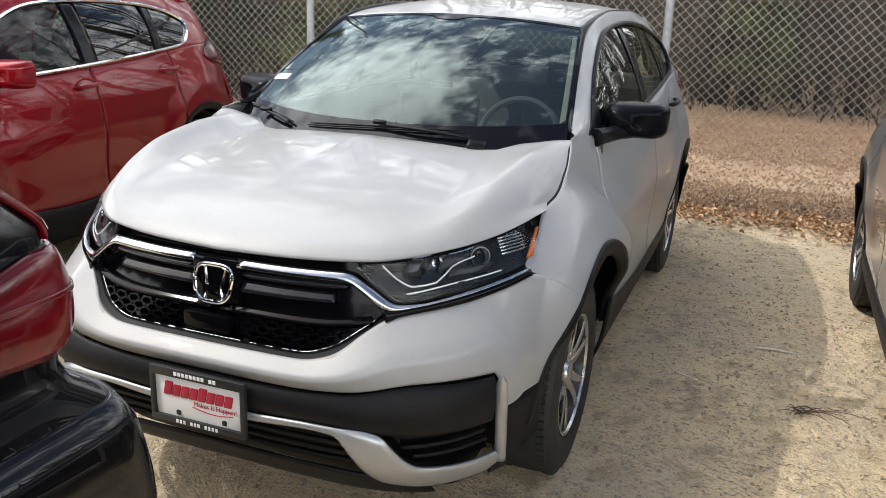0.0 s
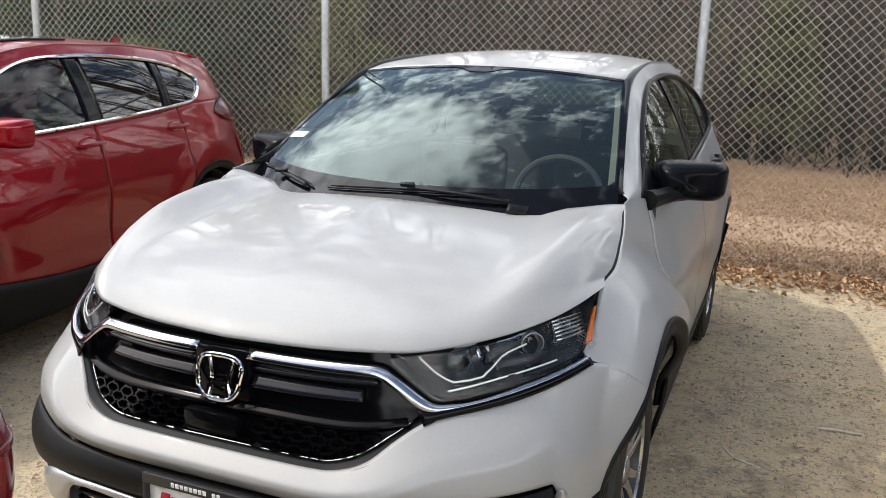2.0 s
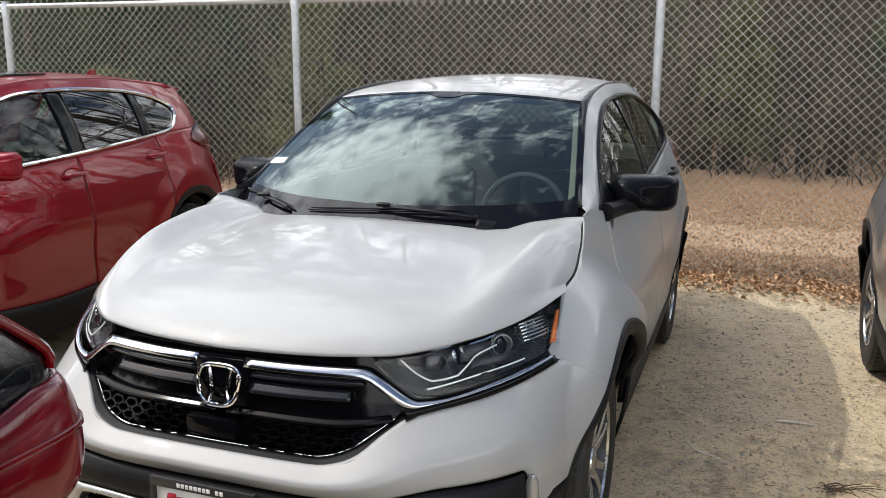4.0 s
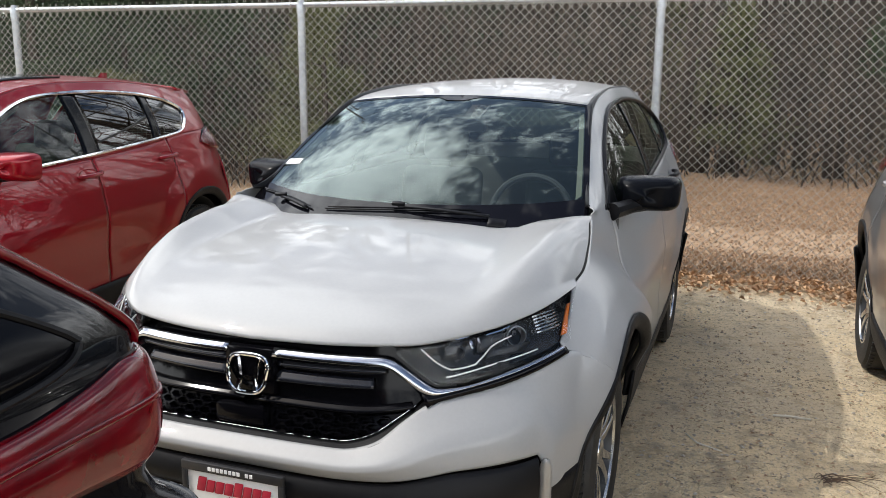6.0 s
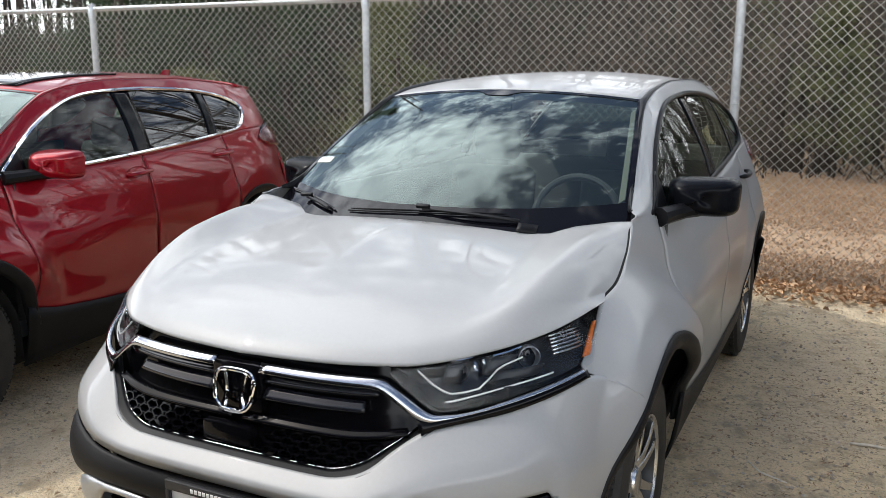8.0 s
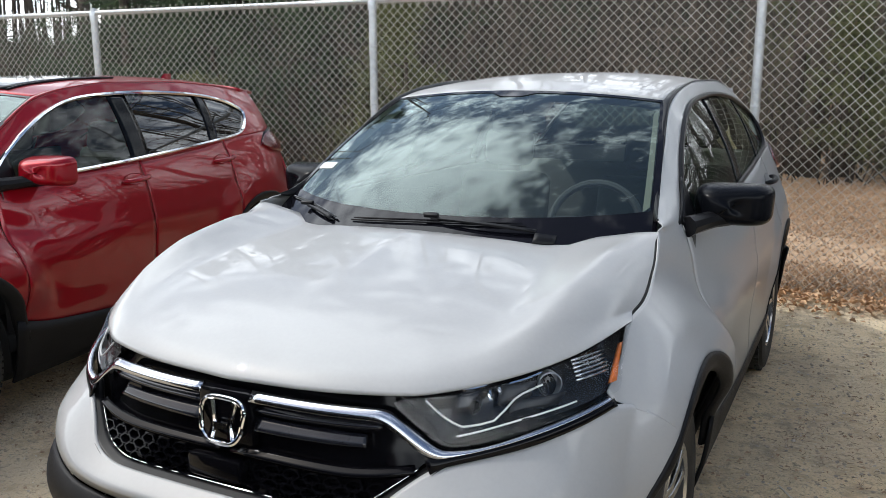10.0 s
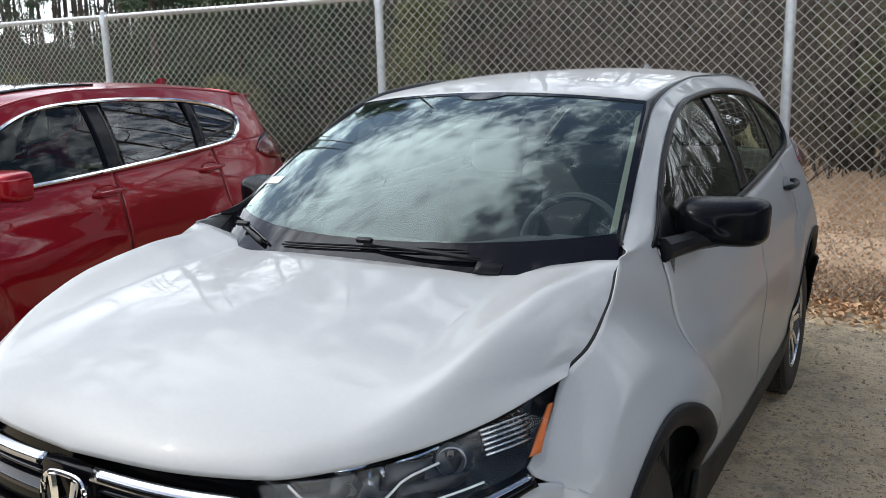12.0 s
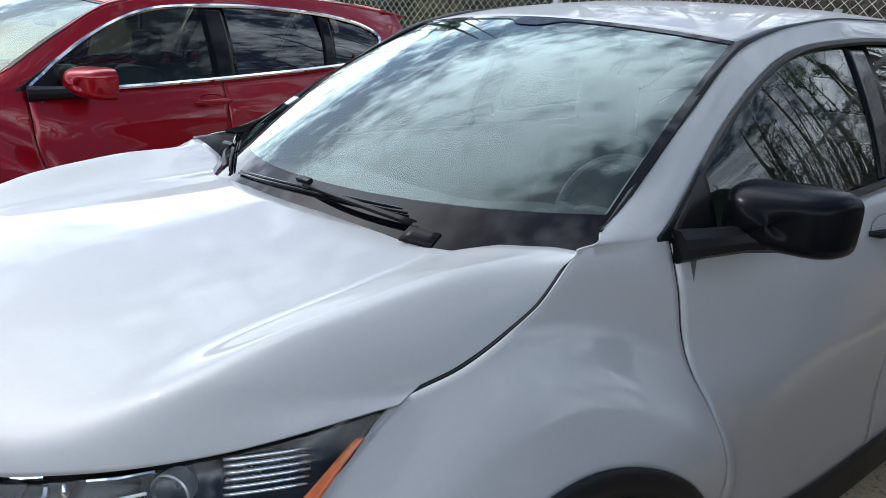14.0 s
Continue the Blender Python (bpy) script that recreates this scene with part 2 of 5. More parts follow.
# ---------- the shape of the car ----------
# x: across, y: from the nose back, z: up. Half width at height z, and the nose as a rounded plan whose fullness changes with height.
base_w = crv((0.20, 0.84), (0.32, 0.885), (0.50, 0.912), (0.68, 0.922), (0.84, 0.921), (0.94, 0.905), (1.02, 0.893), (1.10, 0.868), (1.16, 0.845), (1.26, 0.80), (1.5, 0.72))
full_n = crv((0.20, 4.2), (0.45, 5.0), (0.66, 4.6), (0.78, 3.4), (0.86, 3.0), (1.10, 3.0))
nose_y = crv((0.18, 0.16), (0.27, 0.070), (0.33, 0.010), (0.40, -0.040), (0.48, -0.066), (0.56, -0.072), (0.62, -0.064), (0.70, -0.040), (0.80, -0.005), (0.90, 0.018), (0.98, 0.035), (1.10, 0.09))
WHEEL_Z, WHEEL_X = 0.365, 0.775
FRONT_Y, REAR_Y = 0.93, 3.59
YB, YR, YEND = 0.93, 3.62, 4.56
end_d = crv((0.2, 0.86), (0.35, 0.94), (0.65, 0.95), (0.80, 0.90), (0.95, 0.84), (1.15, 0.80), (1.35, 0.66), (1.6, 0.48))


def half_w(y, z):
    w = base_w(z)
    w -= 0.072 * sstep((2.3 - y) / 1.2) * sstep((z - 0.76) / 0.28)
    for c in (FRONT_Y, REAR_Y):
        r = math.hypot(y - c, z - WHEEL_Z)
        if z > 0.5:
            k = min(1.0, max(0.0, (0.725 - r) / 0.130))
            if c == FRONT_Y:
                w -= 0.011 * math.exp(-((r - 0.765) / 0.075) ** 2) * sstep((z - 0.5) / 0.2) * sstep((1.18 - z) / 0.14) * sstep((y - 0.55) / 0.2)
            w += (0.056 if c == FRONT_Y else 0.020) * (0.35 * k + 0.65 * sstep(k)) * sstep((z - 0.5) / 0.2) * sstep((1.18 - z) / 0.12) * sstep((y - 0.42) / 0.2)
    w -= 0.018 * math.exp(-((z - 0.62) / 0.13) ** 2) * math.exp(-((y - 2.2) / 0.75) ** 4)
    return w


def side_x(y, z):
    w = half_w(y, z)
    if y < YB:
        d = YB - nose_y(z)
        w *= max(0.0, 1 - ((YB - y) / d) ** 2) ** (1 / full_n(z))
    elif y > YR:
        w *= max(0.0, 1 - ((y - YR) / end_d(z)) ** 2.2) ** (1 / 3.2)
    return w


def nose_w(z):
    return half_w(0.3, z) + 0.020 * math.exp(-((z - 0.88) / 0.085) ** 2)


def nose(th, z, out=0.0):
    """A place on the rounded nose: th from 0 (middle) to pi/2 (beside the wheel)."""
    s, c = math.sin(abs(th)), math.cos(th)
    n, d = full_n(z), YB - nose_y(z)
    y = YB - d * c
    x = max(half_w(y, z), nose_w(z)) * max(s, 1e-9) ** (2 / n)
    x = math.copysign(x, th)
    if out:
        e = 0.02
        a, b = nose(th - e, z), nose(th + e, z)
        t = Vector((b[0] - a[0], b[1] - a[1], 0)).normalized()
        return (x + out * t.y, y - out * t.x, z)
    return (x, y, z)


def th_x(x, z):
    return math.asin(min(1.0, abs(x) / nose_w(z)) ** (full_n(z) / 2))


def th_y(y, z):
    return math.acos(min(1.0, (YB - y) / (YB - nose_y(z))))


def edge(*pts):
    """A line on the nose from (x, z) places, or (y, z, 1) further back, as height over the angle."""
    return crv(*[((th_y(p[0], p[1]) if len(p) > 2 else th_x(p[0], p[1])), p[1]) for p in pts])


def nose_patch(t0, t1, low, high, out=0.0, nu=40, nv=10, both=False, bm=None):
    us = steps(-t1, t1, nu * 2 - 1) if both else steps(t0, t1, nu)
    return grid(lambda u, v: nose(u, low(abs(u)) + (high(abs(u)) - low(abs(u))) * v, out(u, v) if callable(out) else out), us, steps(0, 1, nv), bm=bm)


def side_patch(y0, y1, low, high, ny, nz, out=0.0, bm=None):
    ys = y0 if isinstance(y0, list) else steps(y0, y1, ny)
    return grid(lambda y, v: (side_x(y, low(y) + (high(y) - low(y)) * v) + out, y, low(y) + (high(y) - low(y)) * v), ys, steps(0, 1, nz), bm=bm)


belt = crv((0.6, 1.02), (0.98, 1.117), (1.14, 1.193), (1.30, 1.185), (1.6, 1.172), (2.3, 1.19), (3.0, 1.225), (3.5, 1.265), (4.0, 1.28), (4.5, 1.25))


def arch_z(y, r, floor_z):
    """Height of the wheel openings' edge at y."""
    z = floor_z
    for c in (FRONT_Y, REAR_Y):
        d = r * r - (y - c) ** 2
        if d > 0:
            z = max(z, WHEEL_Z + math.sqrt(d))
    return z


def face(x, z, out=0.0):
    """A place on the nose by its half width x and height z."""
    return nose(math.copysign(th_x(x, z), x), z, out)


def face_patch(x0, x1, low, high, out=0.0, nu=40, nv=8, both=False):
    xs = [x0 + (x1 - x0) * math.sin(t * math.pi / 2) for t in steps(0, 1, nu)]
    if both:
        xs = [-x for x in xs[:0:-1]] + xs
    return grid(lambda x, v: face(x if x else 1e-5, low(abs(x)) + (high(abs(x)) - low(abs(x))) * v, out(abs(x), v) if callable(out) else out), xs, steps(0, 1, nv))


# the greenhouse: roof edge, its half width, and the side windows' outline in (y, z)
roof_z = crv((1.16, 1.195), (1.30, 1.238), (1.60, 1.404), (1.90, 1.560), (2.15, 1.612), (2.5, 1.64), (3.0, 1.64), (3.5, 1.615), (3.95, 1.572))
roof_x = crv((1.16, 0.745), (1.30, 0.715), (1.60, 0.66), (1.90, 0.615), (2.3, 0.602), (3.0, 0.588), (3.5, 0.565), (3.95, 0.54))


def upper_x(y, z):
    zb, zr = belt(y), roof_z(y)
    xb, xr = side_x(y, zb), roof_x(y)
    s = min(1.0, max(0.0, (z - zb) / max(0.02, zr - zb)))
    return xb - (xb - xr) * (0.75 * s + 0.25 * s * s) + 0.03 * s * (1 - s)


DLO = [(1.42, 1.168), (1.50, 1.255), (1.62, 1.335), (1.75, 1.412), (1.90, 1.485), (2.06, 1.538), (2.25, 1.565), (2.6, 1.580), (2.95, 1.572),
       (3.25, 1.552), (3.50, 1.515), (3.63, 1.475), (3.69, 1.435), (3.685, 1.395), (3.61, 1.330), (3.53, 1.292), (3.40, 1.272), (3.0, 1.243), (2.6, 1.220), (2.2, 1.200), (1.8, 1.182)]


def smooth_loop(pts, n):
    """Catmull-Rom through a closed loop of pairs."""
    k, res = len(pts), []
    for i in range(k):
        p0, p1, p2, p3 = (pts[(i + j - 1) % k] for j in range(4))
        for s in range(n):
            t = s / n
            res.append(tuple(0.5 * (2 * p1[a] + (p2[a] - p0[a]) * t + (2 * p0[a] - 5 * p1[a] + 4 * p2[a] - p3[a]) * t * t
                                    + (3 * p1[a] - p0[a] - 3 * p2[a] + p3[a]) * t ** 3) for a in (0, 1)))
    return res


DLO_LINE = smooth_loop(DLO, 6)


def inside(y, z, loop=DLO_LINE):
    hit = False
    for i in range(len(loop)):
        (y0, z0), (y1, z1) = loop[i - 1], loop[i]
        if (z0 > z) != (z1 > z) and y < y0 + (z - z0) / (z1 - z0) * (y1 - y0):
            hit = not hit
    return hit


def wind(u, v, out=0.0):
    """The windscreen: u across -1..1, v up 0..1."""
    b = Vector((0.725 * u, 0.985 + 0.27 * u * u, 1.178 + 0.012 * u * u))
    t = Vector((0.592 * u, 1.845 + 0.065 * u * u, 1.602 - 0.038 * u * u))
    p = b.lerp(t, v)
    return p + Vector((0.25 * u, -0.42, 0.86)).normalized() * (0.035 * 4 * v * (1 - v) * (1 - 0.4 * u * u) + out)


roof_mid = crv((1.845, 1.602), (2.1, 1.648), (2.5, 1.676), (3.0, 1.682), (3.5, 1.668), (3.95, 1.628))


def roof(u, v):
    y = (1.845 + 0.065 * u * u) * (1 - v) + (3.98 - 0.05 * u * u) * v
    x = u * (roof_x(y) - 0.022 - 0.004 * (1 - v))
    return Vector((x, y, roof_mid(y) - 0.040 * u * u - 0.008 * u ** 4))


hood_fz = crv((0.0, 0.962), (0.444, 0.969), (0.633, 0.990), (0.72, 1.008), (0.79, 1.036))
hood_fy = crv((0.0, 0.028), (0.20, 0.042), (0.444, 0.103), (0.55, 0.175), (0.633, 0.264), (0.70, 0.370), (0.76, 0.520), (0.79, 0.67))
hood_rz = crv((0.0, 1.168), (0.40, 1.155), (0.58, 1.146), (0.80, 1.168), (1.0, 1.198))
hood_ry = crv((0.0, 0.945), (0.25, 0.975), (0.58, 1.070), (0.80, 1.118), (1.0, 1.130))


def hood(u, v):
    a = abs(u)
    fx = 0.79 * (a ** 0.93 * 0.75 + 0.25 * (1 - (1 - a) ** 2))
    fy = hood_fy(fx)
    x = fx * (1 - v) + 0.756 * a * v
    y = fy * (1 - v) + hood_ry(a) * v
    z = hood_fz(fx) * (1 - v) + hood_rz(a) * v
    z += 0.054 * math.sin(math.pi * v ** 0.62) * (1 - 0.35 * a ** 3)
    k, ac = 0.655 - 0.03 * (1 - v), 0.72 + 0.25 * math.sqrt(v)
    z += 0.019 * math.exp(-((a - ac) / 0.15) ** 2) * sstep(v / 0.15) * sstep((1.02 - v) / 0.75)
    z -= 0.0055 * math.exp(-abs(a - k) / 0.035) * sstep((v - 0.12) / 0.4)
    z += 0.027 * sstep((a - k) / max(0.02, ac - k)) * sstep(v / 0.35) * sstep((1 - v) / 0.40)
    z -= 0.005 * sstep((0.04 - v) / 0.04)
    return (math.copysign(x, u), y, z)


WING_TOP = crv((0.47, 0.902), (0.56, 0.958), (0.665, 1.030), (0.80, 1.060), (0.98, 1.112), (1.14, 1.190), (1.20, 1.192), (1.30, 1.183), (1.395, 1.172))


def bonnet(u, v):
    """The bonnet, drawn to the wing's upper edge at its sides."""
    p, e = Vector(hood(u, v)), Vector(hood(1.0, v))
    y = e.y
    d = Vector((side_x(y, WING_TOP(y)) - 0.010 - e.x, 0, WING_TOP(y) + 0.001 - e.z))
    ac = 0.68 + 0.22 * math.sqrt(v)
    d.x *= abs(u) ** 5
    d.z *= max(0.0, (abs(u) - ac) / (1 - ac)) ** 1.5 if d.z < 0 else abs(u) ** 5
    return (p.x + math.copysign(d.x, u), p.y, p.z + d.z)


def rear_w(z):
    return half_w(YR, z) if z < 1.2 else crv((1.2, half_w(YR, 1.2)), (1.3, 0.775), (1.45, 0.69), (1.6, 0.60))(z)


def tail(th, z, out=0.0):
    """A place on the rounded tail: th from 0 (middle) to the corner."""
    s, c = math.sin(abs(th)), math.cos(th)
    d = end_d(z) + out
    return (math.copysign((rear_w(z) + out) * max(s, 1e-9) ** (2 / 3.2), th), YR + d * max(c, 0.0) ** (2 / 2.2), z)


def tail_th(z, y=4.05):
    return math.acos(min(1.0, max(0.0, (y - YR) / end_d(z)) ** 1.1))


def tail_x(x, z):
    return math.asin(min(1.0, abs(x) / rear_w(z)) ** 1.6)


def build_wheel():
    """Tyre and machined five-spoke rim, outer face towards +x, hub at the origin."""
    tyre = revolve([(-0.10, 0.222), (-0.113, 0.250), (-0.118, 0.300), (-0.108, 0.346), (-0.085, 0.362), (-0.045, 0.368), (0.0, 0.3685), (0.045, 0.368),
                    (0.085, 0.362), (0.108, 0.346), (0.118, 0.300), (0.113, 0.250), (0.10, 0.222)], 72)
    for i in range(72):
        a = 2 * math.pi * i / 72
        for xx in (-0.09, 0.066):
            g = box(xx, -0.0105, 0.358, xx + 0.026, 0.0105, 0.3715)
            bmesh.ops.transform(g, matrix=Matrix.Rotation(a + (0.02 if xx > 0 else 0), 4, "X"), verts=g.verts[:])
            me = bpy.data.meshes.new("x")
            g.to_mesh(me)
            g.free()
            tyre.from_mesh(me)
            bpy.data.meshes.remove(me)
    barrel = revolve([(0.098, 0.228), (0.104, 0.224), (0.100, 0.214), (0.06, 0.205), (-0.09, 0.200), (-0.09, 0.05)], 60)
    lip = revolve([(0.100, 0.2285), (0.107, 0.226), (0.107, 0.218), (0.098, 0.2125)], 72)
    back = revolve([(0.0, 0.20), (0.0, 0.0)], 48)
    spokes = []
    for k in range(5):
        a0 = 2 * math.pi * k / 5 + 0.2
        for side in (-1, 1):
            bm = bmesh.new()
            rows = []
            for r, half, off, xx in ((0.045, 0.020, 0.016, 0.075), (0.09, 0.017, 0.021, 0.090), (0.15, 0.015, 0.034, 0.098), (0.218, 0.018, 0.053, 0.101)):
                c = off * side
                rows.append([bm.verts.new((x1, r, t)) for x1, t in ((xx - 0.030, c - half), (xx, c - half), (xx, c + half), (xx - 0.030, c + half))])
            for i in range(3):
                for j in range(4):
                    bm.faces.new((rows[i][j], rows[i][(j + 1) % 4], rows[i + 1][(j + 1) % 4], rows[i + 1][j]))
            bm.faces.new(rows[0])
            bm.faces.new(rows[-1])
            bmesh.ops.bevel(bm, geom=bm.edges[:], offset=0.003, segments=1, affect="EDGES")
            bmesh.ops.transform(bm, matrix=Matrix.Rotation(a0, 4, "X"), verts=bm.verts[:])
            spokes.append(bm)
    cap = revolve([(0.07, 0.052), (0.088, 0.046), (0.094, 0.033), (0.092, 0.0005)], 32)
    return tyre, barrel, lip, back, spokes, cap


def build_car(name, label, m, paint, mirror, trim, rear_glass, handle=None, blade_red=True, front=True, group="parked cars"):
    car = thing(name, label, "car", group, m=m)

    def add(n, bm, mat, parent=car, label="", thick=0.0, sharp=35):
        ob = part(n, bm, mat, parent, label, thick, sharp)
        if mat in (GLASS_F, GLASS_S, GLASS_D, LENS):
            ob.visible_shadow = False
        return ob

    # dark inner body that the panels hang on
    bm = box(-0.70, 0.22, 0.22, 0.70, 1.02, 0.92, 0.06)
    box(-0.78, 1.36, 0.20, 0.78, 3.14, 0.34, 0.03, bm)
    box(-0.62, 0.9, 0.22, 0.62, 4.30, 0.40, 0.03, bm)
    box(-0.70, 4.02, 0.30, 0.70, 4.32, 0.95, 0.05, bm)
    add("underbody", bm, LINER)

    # bonnet
    us, vs = [math.sin(t * math.pi / 2) for t in steps(-1, 1, 85)], [t ** 1.4 for t in steps(0, 1, 40)]
    add("bonnet", grid(bonnet, us, vs), paint, thick=0.006, sharp=50)

    # nose lines
    lip_lo = edge((0, 0.621), (0.157, 0.621), (0.437, 0.630), (0.634, 0.659), (0.79, 0.648), (0.258, 0.585, 1), (0.285, 0.505, 1), (0.40, 0.488, 1), (0.438, 0.494, 1), (0.46, 0.550, 1), (0.50, 0.630, 1), (0.55, 0.697, 1), (0.62, 0.764, 1))
    lip_hi = edge((0, 0.698), (0.30, 0.700), (0.37, 0.712), (0.545, 0.824), (0.70, 0.850), (0.815, 0.882), (0.50, 0.873, 1), (0.62, 0.777, 1))
    t_end = th_y(0.62, 0.77)

    def chin(u, v):
        k = 0.50
        d = abs(v - k)
        tent = 1 - (v / k if v < k else (1 - v) / (1 - k))
        return 0.034 * (1 - max(0.0, tent) ** 1.15 - 0.10 * math.exp(-(d / 0.05) ** 2)) * sstep((1.12 - abs(u)) / 0.55)
    add("bumper", nose_patch(0, t_end, lip_lo, lip_hi, chin, 130, 22, True), paint, thick=0.010, sharp=60)

    # headlamps
    lamp_lo = edge((0.425, 0.948), (0.48, 0.902), (0.545, 0.860), (0.68, 0.881), (0.815, 0.908), (0.56, 0.955, 1), (0.665, 1.026, 1))
    lamp_hi = edge((0.425, 0.952), (0.444, 0.958), (0.55, 0.968), (0.633, 0.980), (0.72, 0.998), (0.665, 1.029, 1))
    la, lb = th_x(0.425, 0.947), th_y(0.665, 1.028)
    for s in (1, -1):
        lamp = add("headlamp", nose_patch(la, lb, lamp_lo, lamp_hi, 0.004, 36, 12) if s > 0 else flipx(nose_patch(la, lb, lamp_lo, lamp_hi, 0.004, 36, 12)), LENS, label="clear headlamp lens")

        def side(bm):
            return bm if s > 0 else flipx(bm)
        add("lamp_bowl", side(nose_patch(la, lb, lamp_lo, lamp_hi, lambda u, v: -0.050 + 0.030 * abs(2 * v - 1) ** 3, 30, 9)), LAMP_CASE, lamp)
        rim = edge((0.56, 0.874), (0.675, 0.895), (0.765, 0.907))
        rim2 = edge((0.56, 0.878), (0.675, 0.899), (0.765, 0.911))
        add("light_blade", side(nose_patch(th_x(0.56, 0.87), th_x(0.765, 0.90), rim, rim2, -0.012, 30, 3)), PAPER, lamp, "bright light blade", thick=0.003)
        guide = tube([nose(th_x(a, b), b, -0.014) for a, b in ((0.487, 0.951), (0.506, 0.934), (0.526, 0.917), (0.548, 0.903), (0.567, 0.894), (0.598, 0.896), (0.624, 0.901),
                                                               (0.640, 0.920), (0.652, 0.938), (0.664, 0.946), (0.694, 0.956))], 0.0024, 6)
        add("light_guide", side(guide), PAPER, lamp, "white light guide")
        for (a, b), (c, d), w in (((0.556, 0.968), (0.598, 0.972), 0.006), ((0.606, 0.958), (0.613, 0.940), 0.005), ((0.622, 0.962), (0.628, 0.950), 0.004), ((0.640, 0.968), (0.690, 0.978), 0.003)):
            add("bulb_reflector", side(tube([nose(th_x(a, b), b, -0.022), nose(th_x((a + c) / 2, (b + d) / 2), (b + d) / 2, -0.018), nose(th_x(c, d), d, -0.022)], w, 6)), CHROME, lamp)
        for xx, zz, rr in ((0.590, 0.930, 0.016), (0.718, 0.948, 0.026)):
            p = Vector(nose(th_x(xx, zz), zz, -0.045))
            b2 = revolve([(0.0, 0.004), (-0.02, rr * 0.5), (-0.012, rr), (0.02, rr * 1.15), (0.022, rr * 1.05)], 24)
            bmesh.ops.transform(b2, matrix=Matrix.Translation(p) @ Matrix.Rotation(radians(-75 if xx < 0.7 else -55), 4, "Z"), verts=b2.verts[:])
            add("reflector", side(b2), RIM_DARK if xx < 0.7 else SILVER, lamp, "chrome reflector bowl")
        # faceted bezels between the reflectors
        for xa, xb, za, zb, dp in ((0.47, 0.545, 0.925, 0.958, -0.034), (0.548, 0.585, 0.915, 0.965, -0.026), (0.63, 0.685, 0.925, 0.965, -0.030), (0.655, 0.74, 0.905, 0.930, -0.030)):
            bz = grid(lambda u, v: nose(th_x(xa + (xb - xa) * u, za + (zb - za) * v), za + (zb - za) * v, dp + 0.014 * u * v), steps(0, 1, 5), steps(0, 1, 4))
            add("bezel", side(bz), RIM_DARK if xa > 0.6 else LAMP_CASE, lamp, thick=0.004)
        am = grid(lambda u, v: Vector(nose(th_y(0.512 + 0.098 * u - 0.030 * v * (1 - 0.5 * u), 0.925 + 0.068 * u), 0.924 + 0.070 * u, -0.004)), steps(0, 1, 10), steps(0, 1, 4))
        add("side_marker", side(am), AMBER, lamp, "amber side marker", thick=0.006)
        # bright ribbed reflector beside the marker
        for k in range(6):
            zz = 0.942 + 0.0085 * k
            rb = grid(lambda u, v: Vector(nose(th_x(0.752 - 0.004 * k + 0.046 * u, zz), zz + 0.0068 * v, -0.016 + 0.007 * v)), steps(0, 1, 6), steps(0, 1, 2))
            add("reflector_rib", side(rb), CHROME, lamp, thick=0.004)

    # grille: gloss black field, bars, hexagon mesh, bright bar, badge
    g_lo = edge((0, 0.694), (0.30, 0.696), (0.37, 0.708), (0.545, 0.830), (0.60, 0.84))
    g_hi = edge((0, 0.962), (0.40, 0.952), (0.43, 0.945), (0.52, 0.865), (0.56, 0.845), (0.60, 0.846))
    grille = add("grille", nose_patch(0, th_x(0.595, 0.843), g_lo, g_hi, -0.045, 44, 12, True), GLOSS_BLACK, label="gloss black grille")
    rim_in = edge((0, 0.708), (0.29, 0.710), (0.36, 0.724), (0.55, 0.842))
    add("grille_surround", nose_patch(0, th_x(0.55, 0.835), edge((0, 0.690), (0.30, 0.692), (0.37, 0.706), (0.55, 0.828)), rim_in, lambda u, v: 0.004 - 0.03 * v, 50, 4, True), SATIN_BLACK, grille, thick=0.01)
    add("grille_edge_trim", nose_patch(0, th_x(0.50, 0.80), edge((0, 0.708), (0.29, 0.710), (0.36, 0.724), (0.50, 0.812)), edge((0, 0.7098), (0.29, 0.7118), (0.36, 0.7262), (0.50, 0.8142)), -0.020, 50, 2, True), CHROME, grille, thick=0.003)
    for s in (1, -1):
        def side(bm):
            return bm if s > 0 else flipx(bm)
        # bright bar runs from the badge out under the lamp
        c_lo = edge((0.075, 0.918), (0.38, 0.915), (0.405, 0.911), (0.42, 0.903), (0.515, 0.842), (0.53, 0.840), (0.555, 0.844), (0.70, 0.872), (0.815, 0.902))
        c_hi = edge((0.075, 0.940), (0.385, 0.937), (0.415, 0.933), (0.43, 0.925), (0.525, 0.860), (0.54, 0.855), (0.57, 0.854), (0.70, 0.878), (0.815, 0.906))
        add("bright_bar", side(nose_patch(th_x(0.075, 0.91), th_x(0.815, 0.885), c_lo, c_hi, lambda u, v: 0.010 - 0.014 * v, 90, 3)), BAR_CHROME, grille, "chrome bar across the grille", thick=0.003)
        add("lamp_underline", side(nose_patch(th_x(0.50, 0.84), th_x(0.812, 0.895), edge((0.50, 0.796), (0.545, 0.822), (0.70, 0.848), (0.815, 0.880)), c_lo, 0.007, 40, 3)), GLOSS_BLACK, grille, thick=0.006)
        for z0, z1, x1 in ((0.893, 0.904, 0.405), (0.848, 0.876, 0.375)):
            add("grille_bar", side(nose_patch(th_x(0.085, z0), th_x(x1, z0), edge((0.085, z0), (x1, z0 + 0.004)), edge((0.085, z1), (x1 - 0.02, z1 - 0.002)), lambda u, v: -0.006 - 0.015 * v, 30, 4)), BAR_BLACK, grille, thick=0.012)
